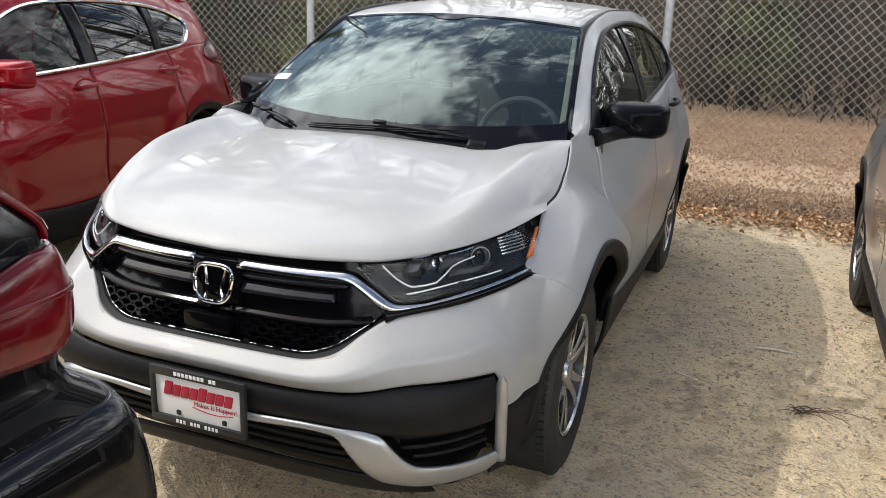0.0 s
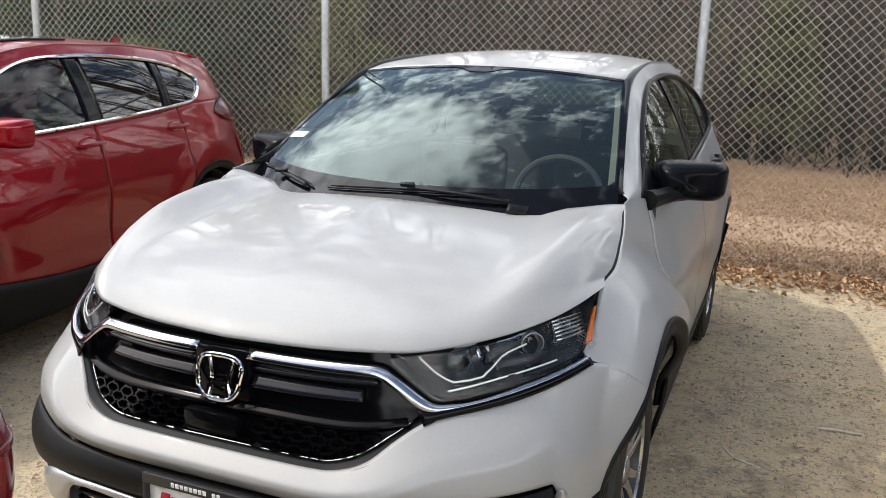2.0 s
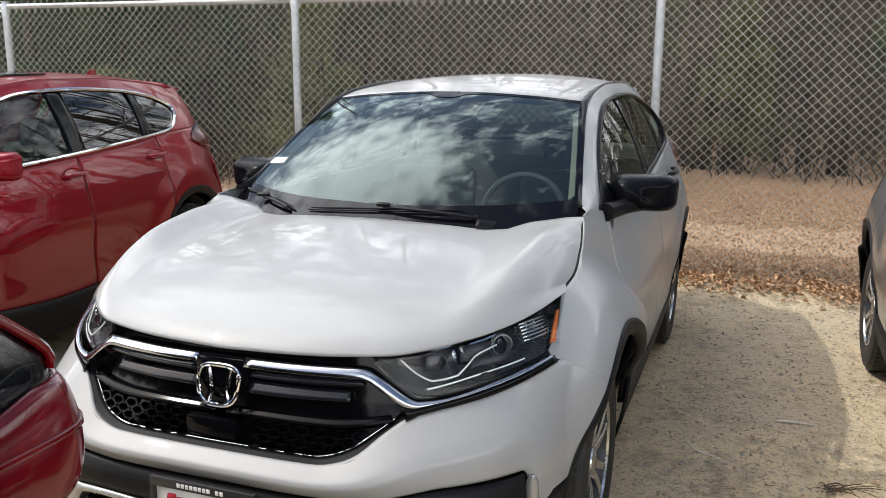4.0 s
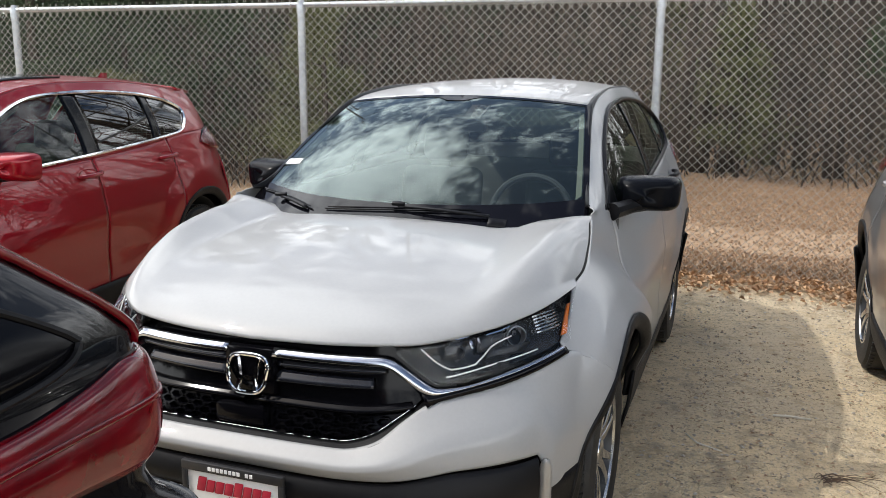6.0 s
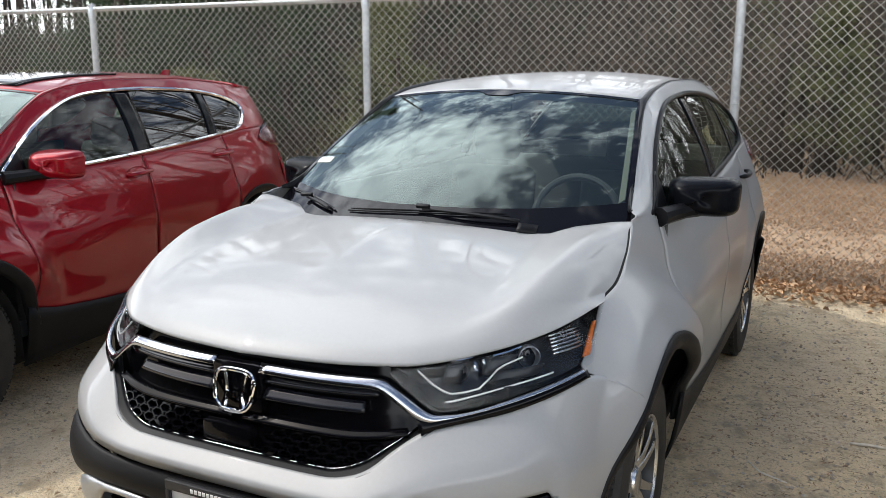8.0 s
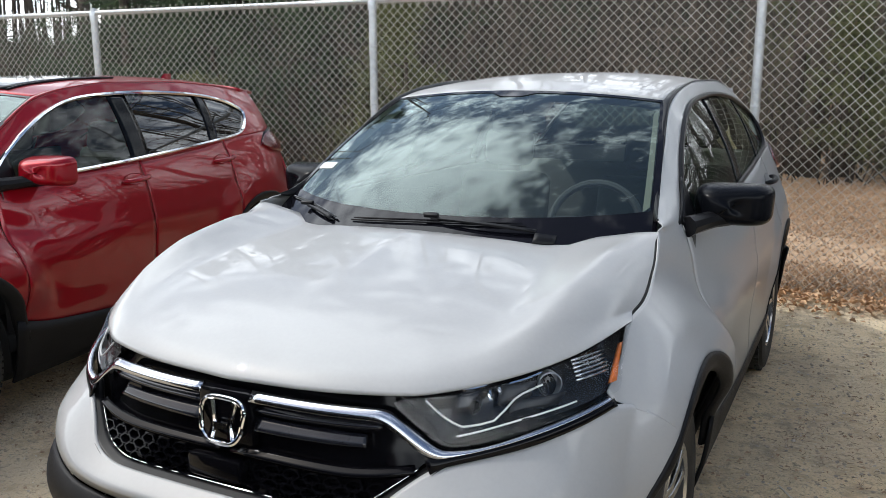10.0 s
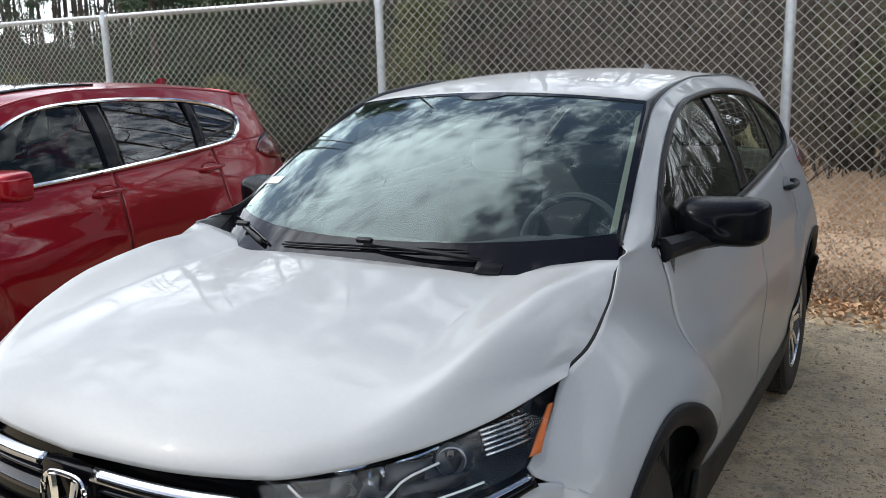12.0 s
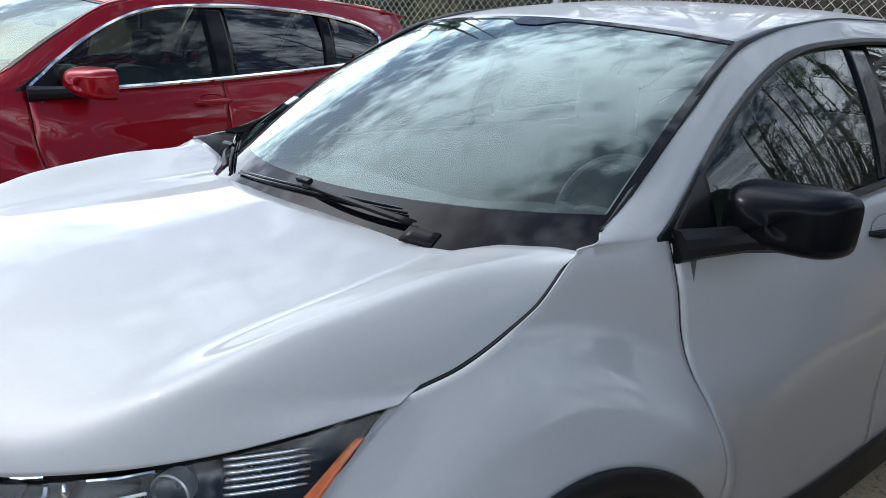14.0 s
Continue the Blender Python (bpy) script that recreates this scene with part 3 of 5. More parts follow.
        add("grille_bar", side(nose_patch(th_x(0.02, 0.775), th_x(0.50, 0.785), edge((0.02, 0.786), (0.30, 0.786), (0.50, 0.806)), edge((0.02, 0.802), (0.30, 0.802), (0.515, 0.818)), lambda u, v: -0.012 - 0.014 * v, 30, 4)), GLOSS_BLACK, grille, thick=0.012)
        hexes = bmesh.new()
        for row in range(4):
            for col in range(10):
                cx, cz = 0.115 + 0.054 * col + (0.027 if row % 2 else 0), 0.720 + 0.0150 * row
                if cx > 0.33 + 0.13 * row / 3:
                    continue
                ring = []
                for k in range(6):
                    a = math.pi / 3 * k
                    ring.append([(cx + 0.0245 * f * math.cos(a), cz + 0.0125 * f * math.sin(a)) for f in (1.0, 0.84)])
                vv = [[hexes.verts.new(nose(th_x(x, z), z, -0.018)) for x, z in pr] + [hexes.verts.new(nose(th_x(pr[1][0], pr[1][1]), pr[1][1], -0.036))] for pr in ring]
                for k in range(6):
                    a, b = vv[k], vv[(k + 1) % 6]
                    hexes.faces.new((a[0], b[0], b[1], a[1]))
                    hexes.faces.new((a[1], b[1], b[2], a[2]))
        add("honeycomb_mesh", side(hexes), GLOSS_BLACK, grille)
    add("sensor_panel", box(-0.10, -0.018, 0.712, 0.06, 0.03, 0.772, 0.012), GLOSS_BLACK, grille, "flat black sensor cover")
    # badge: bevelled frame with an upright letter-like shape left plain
    ring = []
    for k in range(40):
        a = 2 * math.pi * k / 40
        c, s_ = math.cos(a), math.sin(a)
        zz = math.copysign(abs(s_) ** 0.62, s_)
        ring.append((0.062 * math.copysign(abs(c) ** 0.62, c) * (1 + 0.10 * zz), 0.002 + 0.011 * zz, 0.862 + 0.053 * zz))
    add("badge_plate", box(-0.082, 0.012, 0.795, 0.082, 0.05, 0.938, 0.018), GLOSS_BLACK, grille)
    add("badge", tube(ring, 0.0062, 8, closed=True), CHROME, grille, "chrome badge frame")
    # two flaring uprights and a bar, as solid bevelled strips
    bm = bmesh.new()
    def strip_solid(rows):
        vs_ = [[bm.verts.new(q) for q in ((xa, ya, zz), (xa + 0.004, ya - 0.008, zz), (xb - 0.004, ya - 0.008, zz), (xb, ya, zz))] for xa, xb, ya, zz in rows]
        for i in range(len(vs_) - 1):
            for j in range(3):
                bm.faces.new((vs_[i][j], vs_[i][j + 1], vs_[i + 1][j + 1], vs_[i + 1][j]))
        bm.faces.new(vs_[0])
        bm.faces.new(vs_[-1])
    for s in (1, -1):
        rows = [(0.021, 0.041, -0.004, 0.816), (0.019, 0.036, 0.001, 0.832), (0.0175, 0.032, 0.004, 0.850), (0.020, 0.036, 0.007, 0.872), (0.027, 0.046, 0.011, 0.908)]
        strip_solid([(xa, xb, ya, zz) if s > 0 else (-xb, -xa, ya, zz) for xa, xb, ya, zz in rows])
    strip_solid([(-0.022, 0.022, 0.003, 0.842), (-0.022, 0.022, 0.005, 0.858)])
    add("badge_shape", bm, CHROME, grille, "chrome badge emblem")

    # lower nose: black cladding, bright skid trim, recessed pads, intake, lip
    cl_hi = crv((0, 0.617), (0.157, 0.617), (0.437, 0.626), (0.634, 0.655), (0.79, 0.641))
    cl_lo = crv((0, 0.520), (0.36, 0.532), (0.547, 0.520), (0.577, 0.516), (0.79, 0.498))
    add("bumper_cladding", face_patch(0, 0.792, cl_lo, cl_hi, lambda x, v: 0.002 + 0.014 * math.sin(math.pi * v) ** 0.7, 50, 12, True), CLAD, label="black plastic bumper cladding", thick=0.008, sharp=50)
    in_lo = crv((0, 0.285), (0.30, 0.280), (0.50, 0.262), (0.56, 0.255))
    in_hi = crv((0, 0.505), (0.36, 0.520), (0.424, 0.495), (0.545, 0.310), (0.56, 0.302))
    add("lower_intake", face_patch(0, 0.56, in_lo, in_hi, -0.06, 40, 6, True), LINER, label="dark lower intake")
    for k in range(3):
        zz = 0.395 + 0.032 * k
        xe = 0.505 - 0.022 * k
        add("intake_bar", face_patch(0, xe, lambda x: zz, lambda x: zz + 0.010, -0.035, 30, 2, True), CLAD, thick=0.012)
    add("front_lip", face_patch(0, 0.62, crv((0, 0.305), (0.30, 0.298), (0.52, 0.262), (0.62, 0.235)), crv((0, 0.372), (0.30, 0.368), (0.50, 0.350), (0.62, 0.285)), lambda x, v: 0.022 * (1 - v) + 0.004, 40, 6, True), CLAD, thick=0.01)
    for s in (1, -1):
        def side(bm):
            return bm if s > 0 else flipx(bm)
        k_lo = crv((0.0, 0.495), (0.155, 0.498), (0.358, 0.512), (0.424, 0.506), (0.548, 0.288), (0.60, 0.268), (0.740, 0.272), (0.785, 0.312))
        k_hi = crv((0.0, 0.524), (0.157, 0.526), (0.359, 0.535), (0.50, 0.530), (0.548, 0.518), (0.632, 0.400), (0.655, 0.388), (0.772, 0.366), (0.786, 0.368))
        add("skid_trim", side(face_patch(0, 0.786, k_lo, k_hi, lambda x, v: 0.010 + 0.008 * math.sin(math.pi * v), 90, 7)), SILVER, label="satin silver skid trim", thick=0.01)
        foot_p, head_p = Vector(face(0.780, 0.318, 0.020)), Vector(face(0.796, 0.640, 0.024))
        across = Vector((1, 0.40, 0)).normalized()
        def upright(u, v):
            p = foot_p.lerp(head_p, v)
            w = 0.018 * (1 - max(0.0, (v - 0.90) / 0.10) ** 2 * 0.55)
            return p + across * w * (2 * u - 1) + Vector((0.006, -0.010, 0)) * math.sin(math.pi * u) * 0.8
        up = grid(upright, steps(0, 1, 7), steps(0, 1, 20))
        add("skid_trim", side(up), SILVER, thick=0.01)
        pad_lo, pad_hi = crv((0.56, 0.500), (0.635, 0.396), (0.786, 0.368)), crv((0.56, 0.520), (0.79, 0.502))
        add("bumper_pad", side(face_patch(0.56, 0.787, pad_lo, pad_hi, -0.03, 24, 6)), GLOSS_BLACK, label="recessed gloss black pad")
        for k in range(2):
            zz = 0.425 + 0.038 * k
            add("pad_bar", side(face_patch(0.63 - 0.025 * k, 0.787, lambda x: zz - 0.03 * (x - 0.63), lambda x: zz + 0.010 - 0.03 * (x - 0.63), -0.012, 16, 3)), CLAD, thick=0.012)
        corner = nose_patch(th_x(0.800, 0.40), th_y(0.52, 0.35), lambda t: 0.215, lambda t: 0.545 - 0.03 * (t - th_x(0.80, 0.40)), 0.002, 26, 10)
        add("corner_cladding", side(corner), CLAD, thick=0.008)
    if front:
        plate = add("number_plate", box(-0.155, -0.092, 0.452, 0.155, -0.086, 0.607, 0.002), PAPER, label="white dealer plate in a black frame")
        fr = bmesh.new()
        for a, b, c, d in ((-0.165, 0.590, 0.165, 0.618), (-0.165, 0.443, 0.165, 0.464), (-0.165, 0.464, -0.148, 0.590), (0.148, 0.464, 0.165, 0.590)):
            box(a, -0.100, b, c, -0.084, d, 0.003, fr)
        add("plate_frame", fr, INK_BLACK, plate, "black plate frame")
        box_bm = box(-0.06, -0.088, 0.45, 0.06, -0.05, 0.60)
        add("plate_bracket", box_bm, CLAD, plate)
        # dealer's lettering as plain bars, red on white
        for k in range(8):
            xx = -0.118 + 0.030 * k
            mk = box(xx, -0.0945, 0.530, xx + 0.0265, -0.0915, 0.566 + (0.007 if k in (0, 4) else 0.0), 0.003)
            for v in mk.verts:
                v.co.x += 0.22 * (v.co.z - 0.54)
            add("plate_mark", mk, INK_RED, plate, "dark red dealer mark")
        line = bmesh.new()
        tube([(-0.02 + 0.14 * t, -0.0925, 0.506 - 0.010 * math.sin(3 * t)) for t in steps(0, 1, 9)], 0.0016, 6, line)
        add("plate_underline", line, INK_RED, plate)
        for k in range(12):
            xx = -0.075 + 0.0125 * k
            if k not in (3, 7):
                add("plate_print", box(xx, -0.1015, 0.4475, xx + 0.008, -0.0995, 0.459, 0.001), PAPER, plate)
        for k in range(11):
            if k != 8:
                xx = -0.075 + 0.0135 * k
                add("plate_print", box(xx, -0.1015, 0.598, xx + 0.010, -0.0995, 0.610, 0.001), PAPER, plate)
        for xx in (-0.07, 0.09):
            add("plate_screw", box(xx - 0.008, -0.096, 0.470, xx + 0.008, -0.090, 0.486, 0.004), INK_BLACK, plate)
        tx = bpy.data.curves.new("slogan", "FONT")
        tx.body, tx.size, tx.extrude = "Makes It Happen!", 0.021, 0.0004
        tob = new("slogan", tx)
        tob.data.materials.append(INK_RED)
        tob.parent = plate
        tob.matrix_basis = pose(-0.015, -0.0935, 0.511, 90, 0, 0)

    # flanks
    sill_z = crv((1.36, 0.53), (1.6, 0.475), (2.2, 0.425), (2.9, 0.43), (3.16, 0.465))
    for s in (1, -1):
        def side(bm):
            return bm if s > 0 else flipx(bm)
        cut = crv((0.47, 0.893), (0.62, 0.779))
        f_hi = WING_TOP
        py = steps(1.12, 1.395, 20)
        ys = sorted(set(steps(0.475, 0.62, 10) + steps(0.62, 1.12, 42) + py))
        bm = side_patch(ys, 0, lambda y: cut(y) if y < 0.62 else arch_z(y, 0.506, 0.40), lambda y: f_hi(y) if y < 1.119 else belt(y), 0, 22)
        # the wing runs on into the windscreen pillar and the rail over the windows
        grid(lambda y, v: (upper_x(y, belt(y) + (roof_z(y) - belt(y)) * v), y, belt(y) + (roof_z(y) - belt(y)) * v), py + steps(1.41, 4.02, 175), steps(0, 1, 38),
             keep=lambda y, v: not inside(y, belt(y) + (roof_z(y) - belt(y)) * v), bm=bm)
        bmesh.ops.remove_doubles(bm, verts=bm.verts[:], dist=0.0008)
        add("front_wing", side(bm), paint, label="front wing running on into the roof pillar", thick=0.004, sharp=60)
        fd = side_patch(1.402, 2.40, lambda y: arch_z(y, 0.506, sill_z(y) - 0.01), belt, 40, 26)
        door = add("front_door", side(fd), paint, thick=0.004, sharp=60)
        rd = side_patch(2.407, 3.285, lambda y: arch_z(y, 0.506, sill_z(y) - 0.01), belt, 44, 26)
        rdoor = add("rear_door", side(rd), paint, thick=0.004, sharp=60)
        qp = side_patch(3.292, 4.05, lambda y: arch_z(y, 0.506, 0.62 if y > 3.9 else 0.40), belt, 44, 26)
        add("rear_quarter", side(qp), paint, thick=0.004, sharp=60)
        seal = tube([(side_x(y, WING_TOP(y)) - 0.010, y, WING_TOP(y) - 0.008) for y in steps(0.67, 1.13, 24)], 0.008, 6)
        add("bonnet_seal", side(seal), LINER)
        for yc in (1.3985, 2.4035, 3.2885):
            z0, z1 = arch_z(yc, 0.506, sill_z(yc)) + 0.01, belt(yc) - 0.004
            ds = grid(lambda u, v: (side_x(yc, z0 + (z1 - z0) * v) - 0.006, yc + 0.014 * u, z0 + (z1 - z0) * v), (-1, 1), steps(0, 1, 20))
            add("door_seal", side(ds), LINER, thick=0.004)
        for owner, yc, zc in ((door, 2.31, 1.105), (rdoor, 3.20, 1.140)):
            hb = bmesh.new()
            tube([(side_x(yc - 0.10 + 0.22 * t, zc) + 0.004 + 0.040 * math.sin(math.pi * t) ** 0.5, yc - 0.10 + 0.22 * t, zc - 0.01 + 0.012 * t) for t in steps(0, 1, 12)],
                 [0.007] + [0.013] * 10 + [0.009], 8, hb)
            add("door_handle", side(hb), handle or paint, owner)
            cup = grid(lambda u, v: (side_x(yc + 0.085 * math.cos(u) * v, zc + 0.030 * math.sin(u) * v) - 0.004 + 0.0075 * v ** 4, yc + 0.085 * math.cos(u) * v, zc + 0.030 * math.sin(u) * v), steps(0, 2 * math.pi, 25), steps(0.02, 1, 5))
            add("handle_cup", side(cup), paint, owner)
        # black wheel-arch flares and sill
        for c, n0, n1 in ((FRONT_Y, 0.10, 0.96), (REAR_Y, 0.04, 0.90)):
            def flare(u, v, c=c):
                a = math.pi * u
                r = 0.450 + 0.062 * v
                y, z = c - r * math.cos(a), WHEEL_Z + r * math.sin(a)
                return (side_x(min(y, 4.2), max(0.3, z)) + 0.006 - 0.030 * (1 - v) ** 3, y, z)
            add("arch_flare", side(grid(flare, steps(0.02, 0.965, 40), steps(0, 1, 6))), CLAD, thick=0.012)
            well = grid(lambda u, v, c=c: (0.845 - 0.37 * v, c - 0.44 * math.cos(math.pi * u), WHEEL_Z + 0.44 * math.sin(math.pi * u) - (0.0 if 0 < u < 1 else 0.1)), steps(0, 1, 24), steps(0, 1, 3))
            add("wheel_well", side(well), LINER, thick=0.01)
        sill = side_patch(1.36, 3.16, lambda y: 0.215, sill_z, 30, 6, 0.006)
        add("sill_cladding", side(sill), CLAD, thick=0.012)
        # upper side: pillars and roof rail round the windows
        loop = [(upper_x(y, z) + 0.003, y, z) for y, z in DLO_LINE]
        add("window_trim", side(tube(loop, 0.011, 6, closed=True)), trim)
        for wname, y0, y1, gm in (("front_window", 1.36, 2.385, GLASS_S), ("rear_window", 2.505, 3.185, rear_glass), ("quarter_window", 3.245, 3.74, rear_glass)):
            pane = grid(lambda y, z: (upper_x(y, z) - 0.008, y, z), steps(y0, y1, 50), steps(1.16, 1.60, 36), keep=lambda y, z: inside(y, z))
            owner = {"front_window": door, "rear_window": rdoor}.get(wname, car)
            add(wname, side(pane), gm, owner, "tinted side window")
        for y0, y1, tilt in ((2.365, 2.525, 0.03), (3.165, 3.265, 0.10)):
            pl = grid(lambda u, v: (upper_x(y0 + (y1 - y0) * u + tilt * v, 1.19 + 0.385 * v) - 0.004, y0 + (y1 - y0) * u + tilt * v - 0.3 * tilt, 1.19 + 0.385 * v), steps(0, 1, 5), steps(0, 1, 12))
            add("window_pillar", side(pl), GLOSS_BLACK, thick=0.004)
        sail = grid(lambda u, v: (upper_x(1.36 + 0.20 * u, 1.165 + 0.13 * u * v) + 0.002, 1.36 + 0.20 * u, 1.165 + 0.02 + 0.13 * u * v - 0.02 * (1 - v)), steps(0, 1, 10), steps(0, 1, 8))
        add("mirror_sail", side(sail), SATIN_BLACK, thick=0.006)
        # door mirror
        def shell(u, v):
            c, sn = math.cos(u), math.sin(u)
            q = 0.42
            sx = math.copysign(abs(c) ** q, c)
            sz = math.copysign(abs(sn) ** q, sn)
            k = math.sin(math.pi / 2 * (1 - v)) ** 0.24 if v < 1 else 0.0
            return (0.900 + 0.132 * sx * (0.90 + 0.10 * k) * (k if v > 0 else 1) + 0.004 * sz, 1.685 - 0.130 * v ** 0.9 + 0.018 * sx, 1.214 + (0.074 + 0.001 * sx) * sz * (k if v > 0 else 1))
        mm = grid(shell, steps(0, 2 * math.pi, 41), [0, 0.1, 0.25, 0.45, 0.65, 0.8, 0.9, 0.96, 0.985, 0.997, 1.0])
        bmesh.ops.remove_doubles(mm, verts=mm.verts[:], dist=0.0005)
        mir = add("door_mirror", side(mm), mirror, label="door mirror housing", sharp=70)
        gl = grid(lambda u, v: (0.900 + 0.122 * v * math.copysign(abs(math.cos(u)) ** 0.55, math.cos(u)), 1.680 + 0.018 * math.cos(u) * v, 1.214 + 0.070 * v * math.copysign(abs(math.sin(u)) ** 0.55, math.sin(u))), steps(0, 2 * math.pi, 33), steps(0.01, 1, 3))
        add("mirror_glass", side(gl), CHROME, mir)
        add("mirror_arm", side(tube([(0.792, 1.40, 1.166), (0.815, 1.47, 1.168), (0.85, 1.56, 1.172), (0.90, 1.63, 1.180)], [0.036, 0.032, 0.030, 0.036], 10)), SATIN_BLACK, mir)

        # black strip beside windscreen and roof
        def strip(y, v):
            if y < 1.91:
                k = min(1.0, max(0.0, (y - 1.255) / 0.655))
                e = wind(0.985, k, 0.004)
            else:
                e = roof(1.0, (y - 1.91) / (3.93 - 1.91))
            o = Vector((roof_x(y) + 0.002, y, roof_z(y) + 0.001))
            e = Vector((min(e.x, o.x - 0.020), y, e.z + 0.002))
            p = o.lerp(e, (1 - v) * sstep((y - 1.19) / 0.12))
            p.z += 0.006 * math.sin(math.pi * v)
            return p
        add("roof_moulding", side(grid(strip, steps(1.215, 3.93, 80), steps(-0.25, 1.0, 5))), SATIN_BLACK if trim is not CHROME else paint, thick=0.006)

        # tail lamp
        tl = bmesh.new()
        lo, hi = crv((3.74, 1.196), (3.85, 1.150), (4.052, 1.120)), crv((3.74, 1.204), (3.85, 1.262), (4.052, 1.300))
        grid(lambda y, v: (side_x(y, lo(y) + (hi(y) - lo(y)) * v) + 0.012 + 0.030 * sstep((y - 3.74) / 0.22) * math.sin(math.pi * (0.15 + 0.75 * v)), y, lo(y) + (hi(y) - lo(y)) * v), steps(3.74, 4.052, 14), steps(0, 1, 9), bm=tl)
        lamp_t = add("tail_lamp", side(tl), LENS_RED, label="red tail lamp", thick=0.015, sharp=60)
        cap_t = grid(lambda y, v: (side_x(y, hi(y)) + 0.014 + 0.020 * sstep((y - 3.74) / 0.22) - 0.03 * v, y, hi(y) - 0.012 + 0.022 * v), steps(3.75, 4.052, 12), steps(0, 1, 4))
        add("lamp_cap", side(cap_t), GLOSS_BLACK, lamp_t, "dark upper edge of the lamp", thick=0.006)
        blade = grid(lambda u, z: tail(tail_th(z) - (0.02 if z > 1.31 else 0.0) + u * ((tail_x(0.60, 1.2) if z < 1.30 else tail_th(z) - 0.10) - tail_th(z)), z, 0.016), steps(0, 1, 12), steps(1.12, 1.53, 22))
        add("lamp_blade", side(blade), LENS_RED if blade_red else paint, lamp_t, thick=0.012, sharp=60)
        inner = grid(lambda u, v: tail(tail_x(0.40 + 0.21 * u, 1.1), 1.125 + 0.105 * v * (0.35 + 0.65 * u), 0.014), steps(0, 1, 12), steps(0, 1, 5))
        add("lamp_inner", side(inner), LENS_RED, lamp_t, thick=0.012)

    # windscreen, cowl, wipers
    add("windscreen", grid(wind, steps(-1, 1, 41), steps(-0.085, 1, 27)), GLASS_F, label="clear windscreen reflecting the sky")
    fr = bmesh.new()
    grid(lambda u, v: wind(u, -0.085 + (0.138 + 0.030 * abs(u) ** 4) * v, 0.0025), steps(-1, 1, 41), steps(0, 1, 4), bm=fr)
    grid(lambda u, v: wind(u, 0.976 + 0.024 * v - 0.05 * math.exp(-(u / 0.13) ** 4) * (1 - v), 0.0025), steps(-1, 1, 61), steps(0, 1, 3), bm=fr)
    for sd in (-1, 1):
        grid(lambda u, v: wind(sd * (0.970 + 0.030 * u), 0.05 + 0.92 * v, 0.0025), steps(0, 1, 3), steps(0, 1, 30), bm=fr)
    add("windscreen_border", fr, FRIT, label="black printed glass border")
    add("cowl", grid(lambda u, v: (0.66 * u, (0.90 + 0.31 * (0.756 * u) ** 2) * (1 - v) + (1.03 + 0.27 * u * u) * v, 1.085 + 0.018 * u * u + 0.052 * v), steps(-1, 1, 31), steps(0, 1, 6)), SATIN_BLACK, thick=0.006)
    # wipers: a flat tapering arm, a rubber blade on its clip
    for (u0, v0), (u1, v1), (b0, c0), (b1, c1) in (((0.54, -0.03), (0.06, 0.020), (0.49, 0.004), (-0.37, -0.022)), ((-0.50, -0.040), (-0.74, -0.010), (-0.46, -0.036), (-0.95, 0.012))):
        arm = bmesh.new()
        along = steps(0, 1, 12)
        rows = []
        for t in along:
            p = Vector(wind(u0 + (u1 - u0) * t, v0 + (v1 - v0) * t, 0.013 + 0.009 * math.sin(math.pi * t)))
            half = 0.010 - 0.004 * t
            up = Vector((0, 0.86, 0.42)) * half
            rows.append([arm.verts.new(q) for q in (p - up, p - up * 0.6 + Vector((0, -0.002, 0.005)), p + up * 0.6 + Vector((0, -0.002, 0.005)), p + up)])
        for i in range(len(rows) - 1):
            for j in range(3):
                arm.faces.new((rows[i][j], rows[i + 1][j], rows[i + 1][j + 1], rows[i][j + 1]))
        wip = add("wiper", arm, SATIN_BLACK, label="black wiper arm", thick=0.004)
        blade_bm = bmesh.new()
        tube([wind(b0 + (b1 - b0) * t, c0 + (c1 - c0) * t + 0.016 * math.sin(math.pi * t), 0.008) for t in steps(0, 1, 18)], 0.0030, 6, blade_bm)
        tube([wind(b0 + (b1 - b0) * t, c0 + (c1 - c0) * t + 0.016 * math.sin(math.pi * t) + 0.004, 0.014) for t in steps(0.02, 0.98, 18)], [0.002] + [0.0036] * 16 + [0.002], 6, blade_bm)
        add("wiper_blade", blade_bm, GLOSS_BLACK, wip, "rubber wiper blade")
        clip = Vector(wind(u1, v1 + 0.006, 0.022))
        cb = box(-0.026, -0.008, -0.007, 0.026, 0.008, 0.007, 0.003)
        bmesh.ops.transform(cb, matrix=Matrix.Translation(clip) @ Matrix.Rotation(0.45, 4, "X"), verts=cb.verts[:])
        add("wiper_clip", cb, SATIN_BLACK, wip)
        if u0 < 0:
            continue
        foot = grid(lambda u, v: wind(u0 + 0.085 * u, v0 - 0.012 - 0.045 * v, 0.018 - 0.012 * u), steps(0, 1, 5), steps(0, 1, 3))
        add("arm_cover", foot, SATIN_BLACK, wip, thick=0.006)
    for sd in (-1, 1):
        add("pillar_lining", grid(lambda u, v: wind(sd * (0.942 + 0.026 * u), 0.14 + 0.80 * v, -0.022 - 0.02 * (1 - u)), steps(0, 1, 4), steps(0, 1, 14)), PILLAR, label="pale inner pillar lining")
    add("sensor_box", grid(lambda u, v: wind(0.10 * u, 0.86 + 0.12 * v, -0.012), steps(-1, 1, 6), steps(0, 1, 4)), DASH, thick=0.03)

    # roof, lining, antenna fin
    add("roof", grid(roof, steps(-1, 1, 41), steps(0, 1, 50)), paint, thick=0.014, sharp=60)
